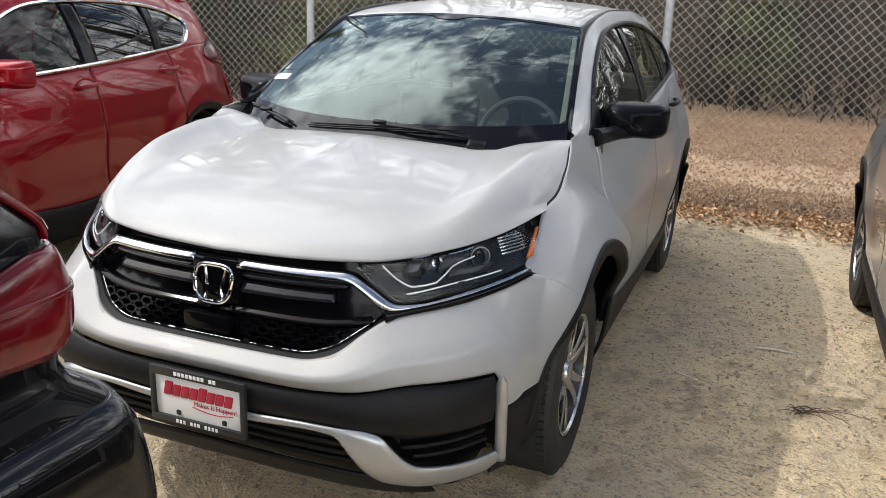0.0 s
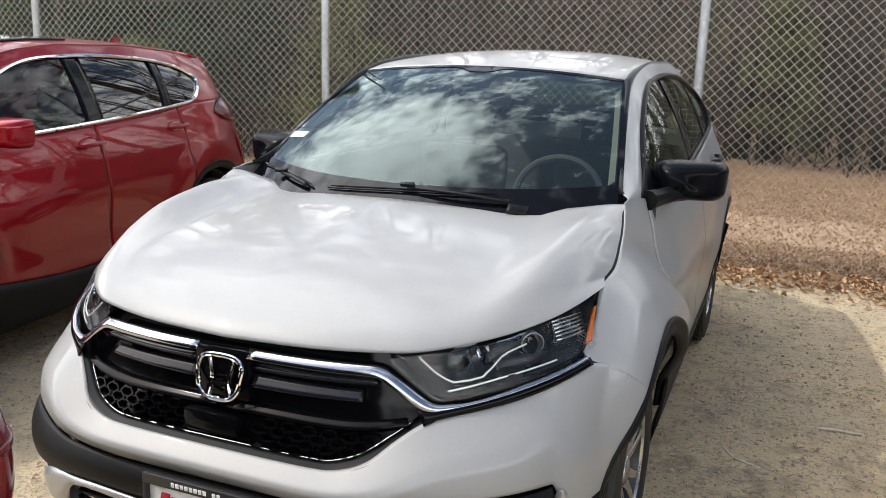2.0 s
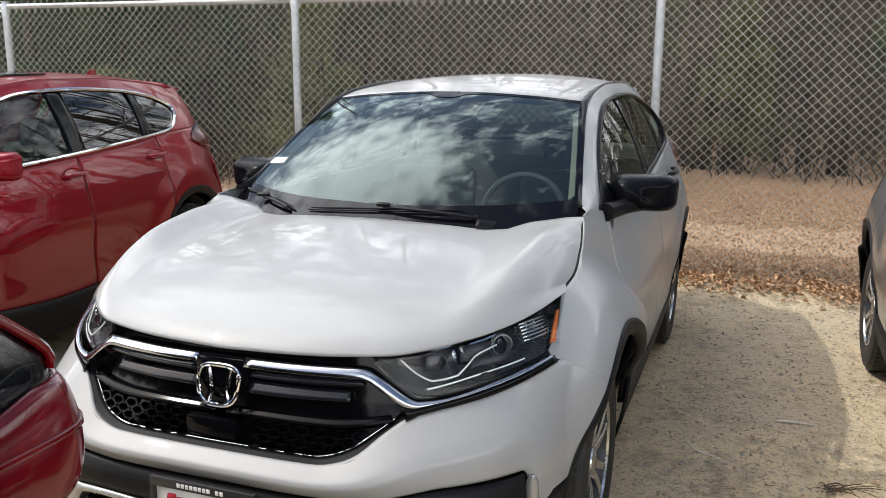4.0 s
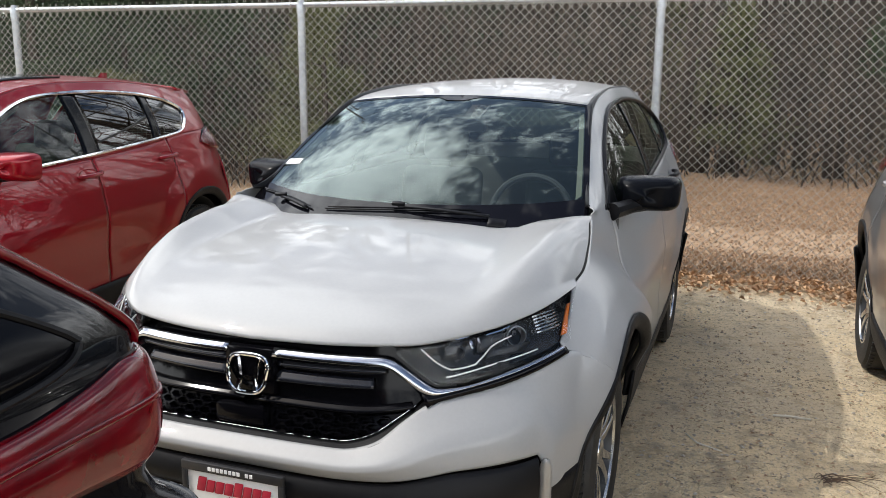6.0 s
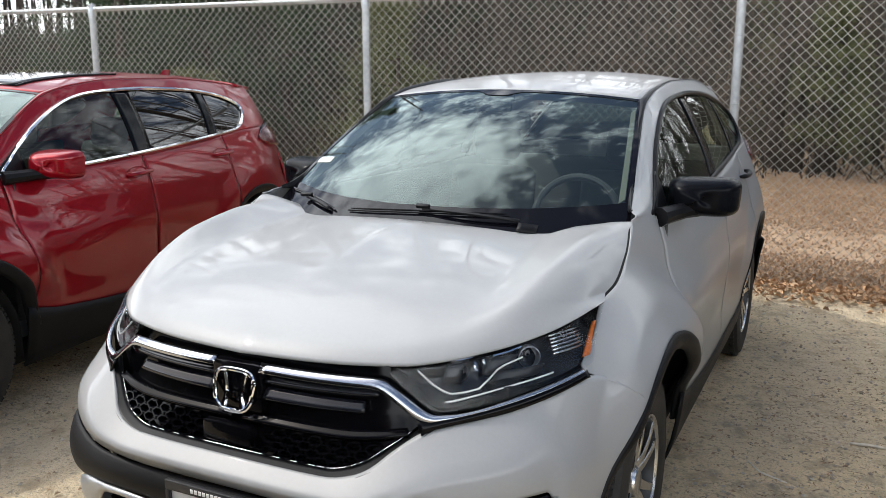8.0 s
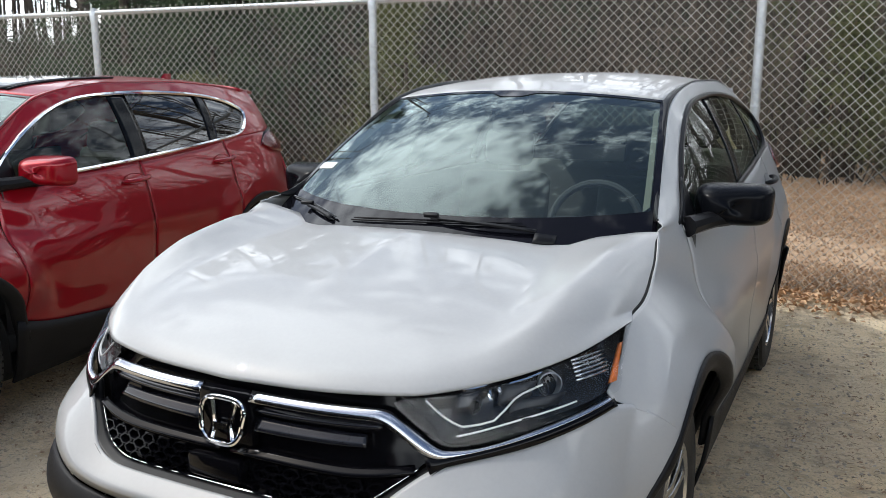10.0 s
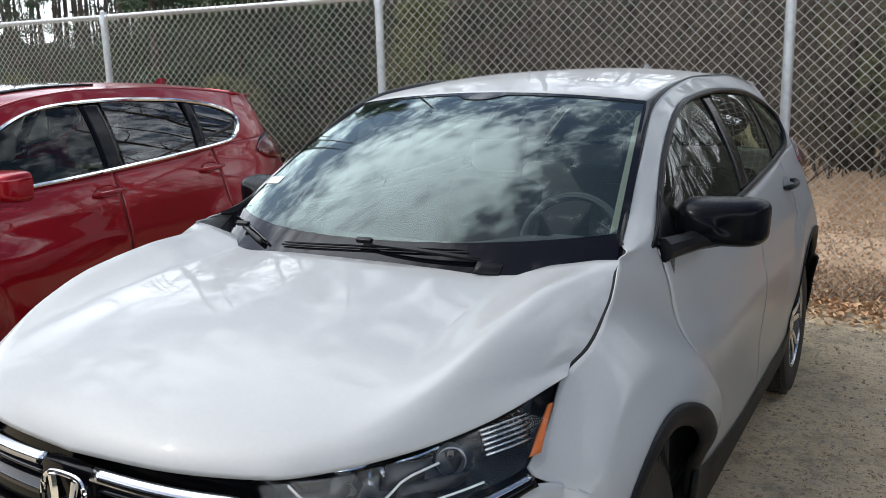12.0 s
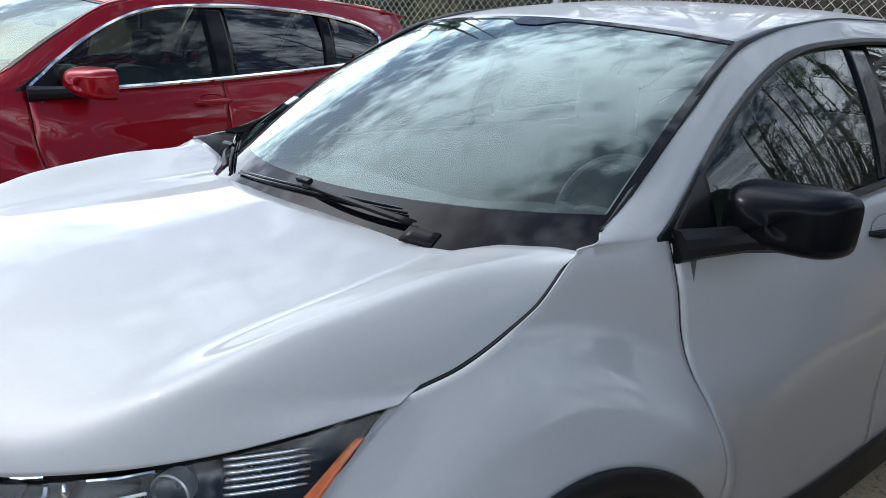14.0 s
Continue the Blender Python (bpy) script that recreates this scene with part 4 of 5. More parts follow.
    add("headlining", grid(lambda u, v: roof(u * 0.98, v * 0.97 + 0.01) - Vector((0, 0, 0.045)), steps(-1, 1, 15), steps(0, 1, 20)), LINING)
    fin = grid(lambda u, v: (0.018 * (1 - 0.8 * v) * math.sin(math.pi * u) * (1 if u < 2 else 1), 3.70 + 0.15 * u * (1 - 0.45 * v) + 0.07 * v, roof_mid(3.78) - 0.002 + 0.055 * v), steps(0, 1, 12), steps(0, 1, 6))
    mirrored(fin)
    add("antenna_fin", fin, paint)

    # tail: gate, glass, bumper
    gate = bmesh.new()
    zs = steps(0.60, 1.20, 16)
    vvv = [[gate.verts.new(tail(tail_th(z) * u, z)) for u in steps(-1, 1, 41)] for z in zs]
    for i in range(len(zs) - 1):
        for j in range(40):
            gate.faces.new((vvv[i][j], vvv[i][j + 1], vvv[i + 1][j + 1], vvv[i + 1][j]))
    add("tailgate", gate, paint, thick=0.01, sharp=60)
    rg = grid(lambda u, z: tail(tail_th(z) * u * 0.95, z, -0.004), steps(-1, 1, 31), steps(1.20, 1.575, 14))
    add("rear_glass", rg, rear_glass, label="dark rear window")
    rf = bmesh.new()
    for z0, z1 in ((1.19, 1.225), (1.545, 1.60)):
        grid(lambda u, z: tail(tail_th(z) * u, z, 0.003), steps(-1, 1, 31), steps(z0, z1, 3), bm=rf)
    add("rear_glass_frame", rf, GLOSS_BLACK, thick=0.006)
    for s in (1, -1):
        dp = grid(lambda u, z: tail(tail_th(z) * (1 - 0.16 * u), z, 0.004), steps(0, 1, 5), steps(1.25, 1.60, 14))
        add("gate_pillar", dp if s > 0 else flipx(dp), paint, thick=0.006)
    sp = grid(lambda u, v: (u * (0.56 - 0.03 * v), 3.93 + 0.24 * v - 0.05 * u * u, roof_mid(3.95) + 0.004 - 0.03 * v - 0.040 * u * u), steps(-1, 1, 25), steps(0, 1, 6))
    add("roof_spoiler", sp, paint, thick=0.022)
    add("rear_bumper", grid(lambda u, z: tail(tail_th(z, 3.97) * u, z, 0.030), steps(-1, 1, 41), steps(0.30, 0.64, 12)), CLAD, label="black rear bumper", thick=0.012)

    # cabin
    add("dashboard", grid(lambda u, v: (0.72 * u, 1.12 + 0.16 * u * u + 0.48 * v, 1.135 - 0.02 * u * u - 0.03 * v - 0.12 * sstep((v - 0.8) / 0.2) + 0.045 * math.exp(-((u - 0.5) / 0.26) ** 2) * sstep(v / 0.5)), steps(-1, 1, 31), steps(0, 1, 16)), DASH, thick=0.03)
    add("dashboard_front", box(-0.72, 1.62, 0.45, 0.72, 1.72, 1.02, 0.03), DASH)
    ring = [(0.37 + 0.185 * math.cos(a), 1.76 + 0.06 * math.sin(a) * 0.9, 1.075 + 0.170 * math.sin(a)) for a in steps(0, 2 * math.pi, 33)[:-1]]
    wheel_bm = tube(ring, 0.015, 8, closed=True)
    for a in (0.1, 3.04, -1.57):
        tube([(0.37, 1.745, 1.065), (0.37 + 0.18 * math.cos(a), 1.76 + 0.05 * math.sin(a), 1.075 + 0.165 * math.sin(a))], 0.016, 6, wheel_bm)
    box(0.30, 1.70, 1.01, 0.44, 1.76, 1.12, 0.02, wheel_bm)
    add("steering_wheel", wheel_bm, DASH)
    for xx in (-0.37, 0.37):
        sb = box(xx - 0.25, 2.0, 0.42, xx + 0.25, 2.55, 0.62, 0.06, seg=3)
        bk = box(xx - 0.24, -0.07, 0.0, xx + 0.24, 0.07, 0.62, 0.06, seg=3)
        bmesh.ops.transform(bk, matrix=pose(0, 2.50, 0.58, -14), verts=bk.verts[:])
        seat = add("front_seat", sb, INTERIOR)
        add("backrest", bk, INTERIOR, seat)
        hr = box(xx - 0.13, -0.05, 0.0, xx + 0.13, 0.05, 0.19, 0.045, seg=3)
        bmesh.ops.transform(hr, matrix=pose(0, 2.67, 1.21, -10), verts=hr.verts[:])
        add("headrest", hr, INTERIOR, seat)
    bench = box(-0.66, 3.0, 0.42, 0.66, 3.5, 0.62, 0.06, seg=3)
    bb = add("rear_bench", bench, INTERIOR)
    bk = box(-0.66, -0.07, 0.0, 0.66, 0.07, 0.60, 0.06, seg=3)
    bmesh.ops.transform(bk, matrix=pose(0, 3.45, 0.58, -16), verts=bk.verts[:])
    add("bench_back", bk, INTERIOR, bb)
    add("cabin_floor", box(-0.80, 1.2, 0.34, 0.80, 4.2, 0.44, 0.02), DASH)
    for s in (1, -1):
        add("door_lining", box(s * 0.80, 1.45, 0.42, s * 0.765, 3.5, 1.165, 0.015), INTERIOR)
    mr = add("inner_mirror", box(-0.12, 1.86, 1.43, 0.12, 1.89, 1.50, 0.02), DASH)

    # wheels
    for yc in (FRONT_Y, REAR_Y):
        for s in (1, -1):
            tyre, barrel, lip, back, spokes, cap = build_wheel()
            mw = Matrix.Translation((s * WHEEL_X, yc, WHEEL_Z)) @ (Matrix.Identity(4) if s > 0 else Matrix.Rotation(math.pi, 4, "Z")) @ Matrix.Rotation(0.35 * yc, 4, "X")
            for b in (tyre, barrel, lip, back, cap, *spokes):
                bmesh.ops.transform(b, matrix=mw, verts=b.verts[:])
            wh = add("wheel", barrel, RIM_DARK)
            add("tyre", tyre, RUBBER, wh, "black rubber tyre")
            add("rim_lip", lip, RIM_FACE, wh)
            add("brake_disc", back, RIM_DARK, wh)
            add("hub_cap", cap, RIM_FACE, wh)
            for b in spokes:
                add("spoke", b, RIM_FACE, wh, "machined alloy spoke")
    return car


white_car = build_car("suv", "white pearl compact SUV parked on sandy gravel by the fence", pose(0, 0, 0), PAINT_WHITE, MIRROR_BLACK, SATIN_BLACK, GLASS_S, SATIN_BLACK)
sticker = part("window_sticker", grid(lambda u, v: wind(-0.970 + 0.135 * u, 0.245 + 0.050 * v + 0.015 * u, 0.0025), steps(0, 1, 5), steps(0, 1, 3)), PAPER, white_car, "small white paper sticker on the windscreen", 0.001)
red_car = build_car("suv", "metallic red compact SUV with chrome window trim", pose(-2.958, -0.367, 0, 0, 0, 7.3), PAINT_RED, PAINT_RED, CHROME, GLASS_D)
part("sunroof", grid(lambda u, v: roof(0.66 * u, 0.03 + 0.40 * v) + Vector((0, 0, 0.005)), steps(-1, 1, 13), steps(0, 1, 13)), GLOSS_BLACK, red_car, "dark glass sunroof panel", 0.004)
for su in (1, -1):
    part("sunroof_trim", tube([roof(su * 0.67, 0.03 + 0.40 * t) + Vector((0, 0, 0.005)) for t in steps(0, 1, 14)], 0.006, 6), SATIN_BLACK, red_car)
grey_car = build_car("suv", "metallic grey compact SUV at the far end by the fence", pose(2.884, -0.09, 0), PAINT_GREY, PAINT_GREY, SATIN_BLACK, GLASS_D)


# ---------- dark hatchback whose tail corner stands nearest ----------
def build_hatchback(m):
    car = thing("hatchback", "glossy black hatchback with a large red tail lamp", "car", "parked cars", m=m)
    hw = crv((0.22, 0.82), (0.5, 0.90), (0.9, 0.955), (1.02, 0.955), (1.10, 0.942), (1.15, 0.925), (1.20, 0.925), (1.36, 0.915), (1.44, 0.88), (1.52, 0.84), (1.60, 0.76), (1.66, 0.5), (1.68, 0.02))
    rear = crv((0.22, 0.85), (0.5, 0.90), (0.9, 0.92), (1.02, 0.905), (1.085, 0.88), (1.12, 0.83), (1.16, 0.81), (1.22, 0.82), (1.35, 0.812), (1.40, 0.77), (1.44, 0.72), (1.52, 0.61), (1.60, 0.45), (1.66, -0.05), (1.68, -0.75))
    nosey = crv((0.22, -3.1), (0.5, -3.25), (0.80, -3.20), (0.95, -3.0), (1.05, -2.3), (1.25, -1.7), (1.50, -1.2), (1.62, -1.0), (1.68, -0.9))

    def loop(t, z, out=0.0):
        """t: -2 (front middle) .. 0 (rear middle) .. 2; 1 is where the side begins."""
        s, a = (1 if t >= 0 else -1), abs(t)
        w, e, f = hw(z) + out, rear(z) + out, nosey(z) - out
        y0, y1 = e - 0.3, f + 0.1
        if a <= 1:
            q = (1 - (1 - a) ** 3) * math.pi / 2
            x, y = w * math.sin(q) ** (1 / 6), y0 + (e - y0) * max(0.0, math.cos(q)) ** (1 / 6)
        elif a <= 1.8:
            x, y = w, y0 + (y1 - y0) * (a - 1) / 0.8
        else:
            k = (a - 1.8) / 0.2
            x, y = w * math.cos(k * math.pi / 2) ** 0.7, y1 + (f - y1) * math.sin(k * math.pi / 2) ** 0.7
        return (s * x, y, z)

    def patch(ts, z_lo, z_hi, out, nv=10, lean=None):
        return grid(lambda t, v: loop(t, z_lo(abs(t)) + (z_hi(abs(t)) - z_lo(abs(t))) * v, out(t, v) if callable(out) else out), ts, steps(0, 1, nv))
    zs = sorted(set(steps(0.26, 1.40, 30) + steps(1.40, 1.64, 16) + steps(1.64, 1.68, 7)))
    part("body", grid(lambda t, z: loop(t, z), steps(-2, 2, 161), zs), PAINT_BLACK, car, sharp=60)
    part("rear_bumper", patch(steps(-1.25, 1.25, 101), lambda t: 0.34, lambda t: 1.088, lambda t, v: 0.006 + 0.014 * math.sin(math.pi * v) ** 0.6, 16), PAINT_BLACK, car, "glossy black rear bumper", 0.012, 60)
    for s in (1, -1):
        lo = crv((0.11, 1.185), (0.50, 1.182), (1.06, 1.200))
        hi = crv((0.11, 1.335), (0.50, 1.335), (0.80, 1.318), (1.06, 1.300))
        lamp = part("tail_lamp", patch([s * t for t in steps(0.11, 1.06, 48)], lo, hi, lambda t, v: 0.004 + 0.012 * math.sin(math.pi * v) ** 0.5, 14), LENS_RED, car, "large red tail lamp lens", 0.012, 60)
        part("lamp_rib", patch([s * t for t in steps(0.15, 1.04, 40)], lambda t: 1.268, lambda t: 1.276, 0.018, 4), LENS_RED, lamp, "", 0.004)
        part("lamp_blade", patch([s * t for t in steps(0.11, 0.34, 24)], lambda t: 1.340, lambda t: 1.575, lambda t, v: 0.004 + 0.008 * math.sin(math.pi * v) ** 0.5, 18), LENS_RED, lamp, "red lamp blade up the pillar", 0.010, 60)
        wl = crv((0.74, 1.378), (0.85, 1.356), (1.0, 1.340), (1.4, 1.300))
        wh = crv((0.74, 1.386), (0.80, 1.430), (0.88, 1.480), (1.0, 1.515), (1.4, 1.560))
        part("quarter_window", patch([s * t for t in steps(0.74, 1.40, 40)], wl, wh, 0.004, 8), GLOSS_BLACK, car, "dark side window", 0.004)
        part("window_seal", tube([loop(s * t, wl(t), 0.006) for t in steps(1.40, 0.74, 40)] + [loop(s * t, wh(t), 0.006) for t in steps(0.745, 1.40, 40)], 0.005, 6), SATIN_BLACK, car)
    def screen(u, v):
        z = 1.10 + 0.46 * v
        return (u * (hw(z) - 0.14 - 0.05 * v), nosey(z) - 0.012, z)
    part("windscreen", grid(screen, steps(-1, 1, 15), steps(0, 1, 12)), GLOSS_BLACK, car, "dark windscreen", 0.004)
    part("rear_window", patch(steps(-0.10, 0.10, 41), lambda t: 1.36, lambda t: 1.58, 0.004, 10), GLOSS_BLACK, car, "dark rear window", 0.004)
    for yc in (-0.05, -2.55):
        for s in (1, -1):
            tyre, barrel, lip, back, spokes, cap = build_wheel()
            mw = Matrix.Translation((s * 0.79, yc, 0.3695)) @ (Matrix.Identity(4) if s > 0 else Matrix.Rotation(math.pi, 4, "Z"))
            for b in (tyre, barrel, lip, back, cap, *spokes):
                bmesh.ops.transform(b, matrix=mw, verts=b.verts[:])
            arch = grid(lambda u, v: (s * (hw(max(0.26, 0.37 + 0.43 * v * math.sin(u))) + 0.006), yc + 0.43 * v * math.cos(u), max(0.25, 0.37 + 0.43 * v * math.sin(u))), steps(0, 2 * math.pi, 33), steps(0.02, 1, 4))
            part("wheel_arch", arch, LINER, car)
            wh_ = part("wheel", barrel, RIM_DARK, car)
            part("tyre", tyre, RUBBER, wh_)
            part("rim_lip", lip, RIM_FACE, wh_)
            part("brake_disc", back, RIM_DARK, wh_)
            part("hub_cap", cap, RIM_FACE, wh_)
            for b in spokes:
                part("spoke", b, RIM_FACE, wh_)
    return car


black_car = build_hatchback(pose(-0.36, -1.85, 0))


# ---------- ground, fence, woods ----------
def ground_material():
    mt = material("sandy_gravel", (0.55, 0.44, 0.29), 0.95)
    nt = mt.node_tree
    b = nt.nodes["Principled BSDF"]
    tc = nt.nodes.new("ShaderNodeTexCoord")

    def tex(s, detail=8.0, rough=0.6):
        t = nt.nodes.new("ShaderNodeTexNoise")
        t.inputs["Scale"].default_value, t.inputs["Detail"].default_value, t.inputs["Roughness"].default_value = s, detail, rough
        nt.links.new(tc.outputs["Object"], t.inputs["Vector"])
        return t.outputs[0]

    def ramp(src, a, c):
        r = nt.nodes.new("ShaderNodeMapRange")
        r.interpolation_type = "SMOOTHSTEP"
        r.inputs["From Min"].default_value, r.inputs["From Max"].default_value = a, c
        nt.links.new(src, r.inputs["Value"])
        return r.outputs[0]

    def mix(fac, a, c):
        m = nt.nodes.new("ShaderNodeMix")
        m.data_type = "RGBA"
        nt.links.new(fac, m.inputs["Factor"])
        for key, v in (("A", a), ("B", c)):
            if isinstance(v, tuple):
                m.inputs[key].default_value = (*v, 1)
            else:
                nt.links.new(v, m.inputs[key])
        return m.outputs["Result"]
    sand = mix(ramp(tex(0.9, 5), 0.40, 0.62), (0.80, 0.635, 0.40), (0.66, 0.54, 0.37))
    sand = mix(ramp(tex(7.0), 0.50, 0.68), sand, (0.52, 0.40, 0.245))
    sand = mix(ramp(tex(2.6, 9, 0.75), 0.52, 0.66), sand, (0.40, 0.325, 0.225))
    sand = mix(ramp(tex(38.0, 5), 0.53, 0.66), sand, (0.38, 0.31, 0.22))
    sand = mix(ramp(tex(140.0, 3), 0.53, 0.66), sand, (0.50, 0.41, 0.29))
    sand = mix(ramp(tex(95.0, 3), 0.62, 0.72), sand, (0.70, 0.66, 0.58))
    leaf = mix(ramp(tex(9.0), 0.40, 0.62), (0.42, 0.27, 0.15), (0.58, 0.40, 0.24))
    leaf = mix(ramp(tex(60.0, 4), 0.46, 0.60), leaf, (0.20, 0.125, 0.075))
    # beyond the fence the floor is leaf litter, with a bare sandy track along it
    sep = nt.nodes.new("ShaderNodeSeparateXYZ")
    nt.links.new(tc.outputs["Object"], sep.inputs[0])
    wob = nt.nodes.new("ShaderNodeMath")
    wob.operation = "MULTIPLY_ADD"
    wob.inputs[1].default_value = 0.9
    nt.links.new(tex(1.6), wob.inputs[0])
    nt.links.new(sep.outputs["Y"], wob.inputs[2])
    track = nt.nodes.new("ShaderNodeMath")
    track.operation = "SUBTRACT"
    nt.links.new(ramp(wob.outputs[0], 6.3, 6.9), track.inputs[0])
    nt.links.new(ramp(wob.outputs[0], 8.0, 9.4), track.inputs[1])
    woods = mix(track.outputs[0], leaf, mix(ramp(tex(3.0), 0.4, 0.62), (0.52, 0.37, 0.24), (0.42, 0.28, 0.17)))
    col = mix(ramp(wob.outputs[0], 5.25, 5.6), sand, woods)
    nt.links.new(col, b.inputs["Base Color"])
    add = nt.nodes.new("ShaderNodeMath")
    add.operation = "MULTIPLY_ADD"
    add.inputs[1].default_value = 3.0
    nt.links.new(tex(9.0), add.inputs[0])
    nt.links.new(tex(75.0, 5), add.inputs[2])
    bp = nt.nodes.new("ShaderNodeBump")
    bp.inputs["Strength"].default_value, bp.inputs["Distance"].default_value = 1.0, 0.022
    nt.links.new(add.outputs[0], bp.inputs["Height"])
    nt.links.new(bp.outputs[0], b.inputs["Normal"])
    return mt


SAND = ground_material()


def fence_y(x):
    return 5.03 + 0.062 * x


def ground_z(x, y):
    d = y - fence_y(x)
    z = 0.09 * math.exp(-(d / 0.5) ** 2) if d < 0 else 0.09
    far = math.hypot(x, y)
    z += 0.012 * noise.noise((x * 1.3, y * 1.3, 0)) + 0.006 * noise.noise((x * 5, y * 5, 3)) if far < 15 else 0
    if y > 7:
        z += 0.10 * noise.noise((x * 0.4, y * 0.4, 8)) * min(1, (y - 7) / 3) + 0.02 * min(y - 7, 30)
    return z


def axis(fine0, fine1, step, far):
    a = steps(fine0, fine1, int((fine1 - fine0) / step) + 1)
    b = [fine1 + (far - fine1) * (k / 16) ** 2.4 for k in range(1, 17)]
    c = [fine0 - (far + fine0) * (k / 16) ** 2.4 for k in range(16, 0, -1)]
    return c + a + b


gb = grid(lambda x, y: (x, y, ground_z(x, y)), axis(-8, 6, 0.09, 900), axis(-4, 12, 0.09, 900))
ground = tagged(part("ground", gb, SAND, sharp=180), "sandy gravel ground with tyre marks and needles", "ground", kind="structure")

fence = thing("fence", "galvanised chain-link fence with round posts and a top rail", "fence")
RAIL = 2.30
for k in range(-2, 3):
    x = 0.55 + 3.09 * k
    y = fence_y(x) + 0.03
    pb = tube([(x, y, 0.0), (x, y, RAIL - 0.02)], 0.033, 16)
    p = part("post", pb, STEEL, fence)
    cb = tube([(x, y, RAIL - 0.07), (x, y, RAIL + 0.005), (x, y, RAIL + 0.045)], [0.040, 0.040, 0.022], 16)
    part("post_cap", cb, STEEL, p)
    for zz in (0.45, 0.95, 1.45, 1.95):
        part("tie_band", revolve([(-0.008, 0.0335), (-0.006, 0.0365), (0.006, 0.0365), (0.008, 0.0335)], 16), STEEL, p).matrix_basis = pose(x, y, zz + 0.03 * math.sin(7 * k), 0, 90, 0)
part("top_rail", tube([(-9.5, fence_y(-9.5) + 0.03, RAIL), (8.5, fence_y(8.5) + 0.03, RAIL)], 0.022, 12), STEEL, fence)
fab = bmesh.new()
P = 0.075
nz = int((RAIL - 0.08) / (P / 2))
for i in range(int(17.5 / P)):
    for s in (1, -1):
        pts = []
        for k in range(nz + 1):
            x = -9.3 + P * i + (s * (P / 2 - 0.002) if k % 2 else 0)
            pts.append((x, fence_y(x) + (0.003 if (k % 2) == (s > 0) else -0.003), 0.07 + k * P / 2))
        tube(pts, 0.0031, 3, fab, caps=False)
for i in range(int(17.5 / P)):
    x = -9.3 + P * i
    y = fence_y(x) - 0.004
    for s in (1, -1):
        tube([(x + s * 0.012, y, RAIL - 0.06), (x, y - 0.004 * s, RAIL + 0.012), (x - s * 0.010, y, RAIL + 0.045)], 0.0026, 3, fab, caps=False)
part("chain_link", fab, WIRE, fence, "diamond wire mesh", sharp=180)


# ---------- woods, litter, stones ----------
def island_material(name, cols, rough=0.9, trans=0.0):
    """Colour picked for each loose piece of a mesh."""
    mt = material(name, cols[0], rough)
    nt = mt.node_tree
    b = nt.nodes["Principled BSDF"]
    geo = nt.nodes.new("ShaderNodeNewGeometry")
    r = nt.nodes.new("ShaderNodeValToRGB")
    r.color_ramp.elements[0].color = (*cols[0], 1)
    r.color_ramp.elements[1].color = (*cols[-1], 1)
    for k, c in enumerate(cols[1:-1]):
        e = r.color_ramp.elements.new((k + 1) / (len(cols) - 1))
        e.color = (*c, 1)
    nt.links.new(geo.outputs["Random Per Island"], r.inputs[0])
    nt.links.new(r.outputs[0], b.inputs["Base Color"])
    return mt


BARK = material("grey_brown_bark", (0.085, 0.068, 0.054), 0.95, var=0.5, scale=10, alt=(0.035, 0.028, 0.022), alt_scale=3, bump=0.02, bump_scale=22)
TWIG = island_material("bare_twigs", [(0.014, 0.011, 0.008), (0.036, 0.028, 0.020), (0.11, 0.083, 0.060), (0.022, 0.017, 0.012)])
NEEDLE = island_material("pine_needles", [(0.010, 0.024, 0.009), (0.022, 0.044, 0.015), (0.048, 0.078, 0.024)], 0.7)
FARTWIG = island_material("far_twigs", [(0.008, 0.007, 0.005), (0.022, 0.017, 0.013), (0.055, 0.043, 0.033), (0.012, 0.011, 0.007)])
SHRUB = island_material("yellow_green_leaves", [(0.07, 0.082, 0.025), (0.105, 0.11, 0.038), (0.05, 0.060, 0.020)], 0.7)
LEAF = island_material("dead_leaves", [(0.40, 0.265, 0.165), (0.47, 0.33, 0.215), (0.31, 0.20, 0.125), (0.50, 0.37, 0.25)], 0.85)
OAK = island_material("curled_oak_leaves", [(0.42, 0.23, 0.11), (0.52, 0.33, 0.18), (0.24, 0.13, 0.065), (0.58, 0.42, 0.27)], 0.8)
STONE = island_material("small_stones", [(0.42, 0.36, 0.28), (0.30, 0.25, 0.19), (0.56, 0.50, 0.42), (0.24, 0.205, 0.165)], 0.9)
STRAW = island_material("needles_and_straw", [(0.12, 0.075, 0.045), (0.22, 0.14, 0.08), (0.06, 0.042, 0.03)], 0.9)


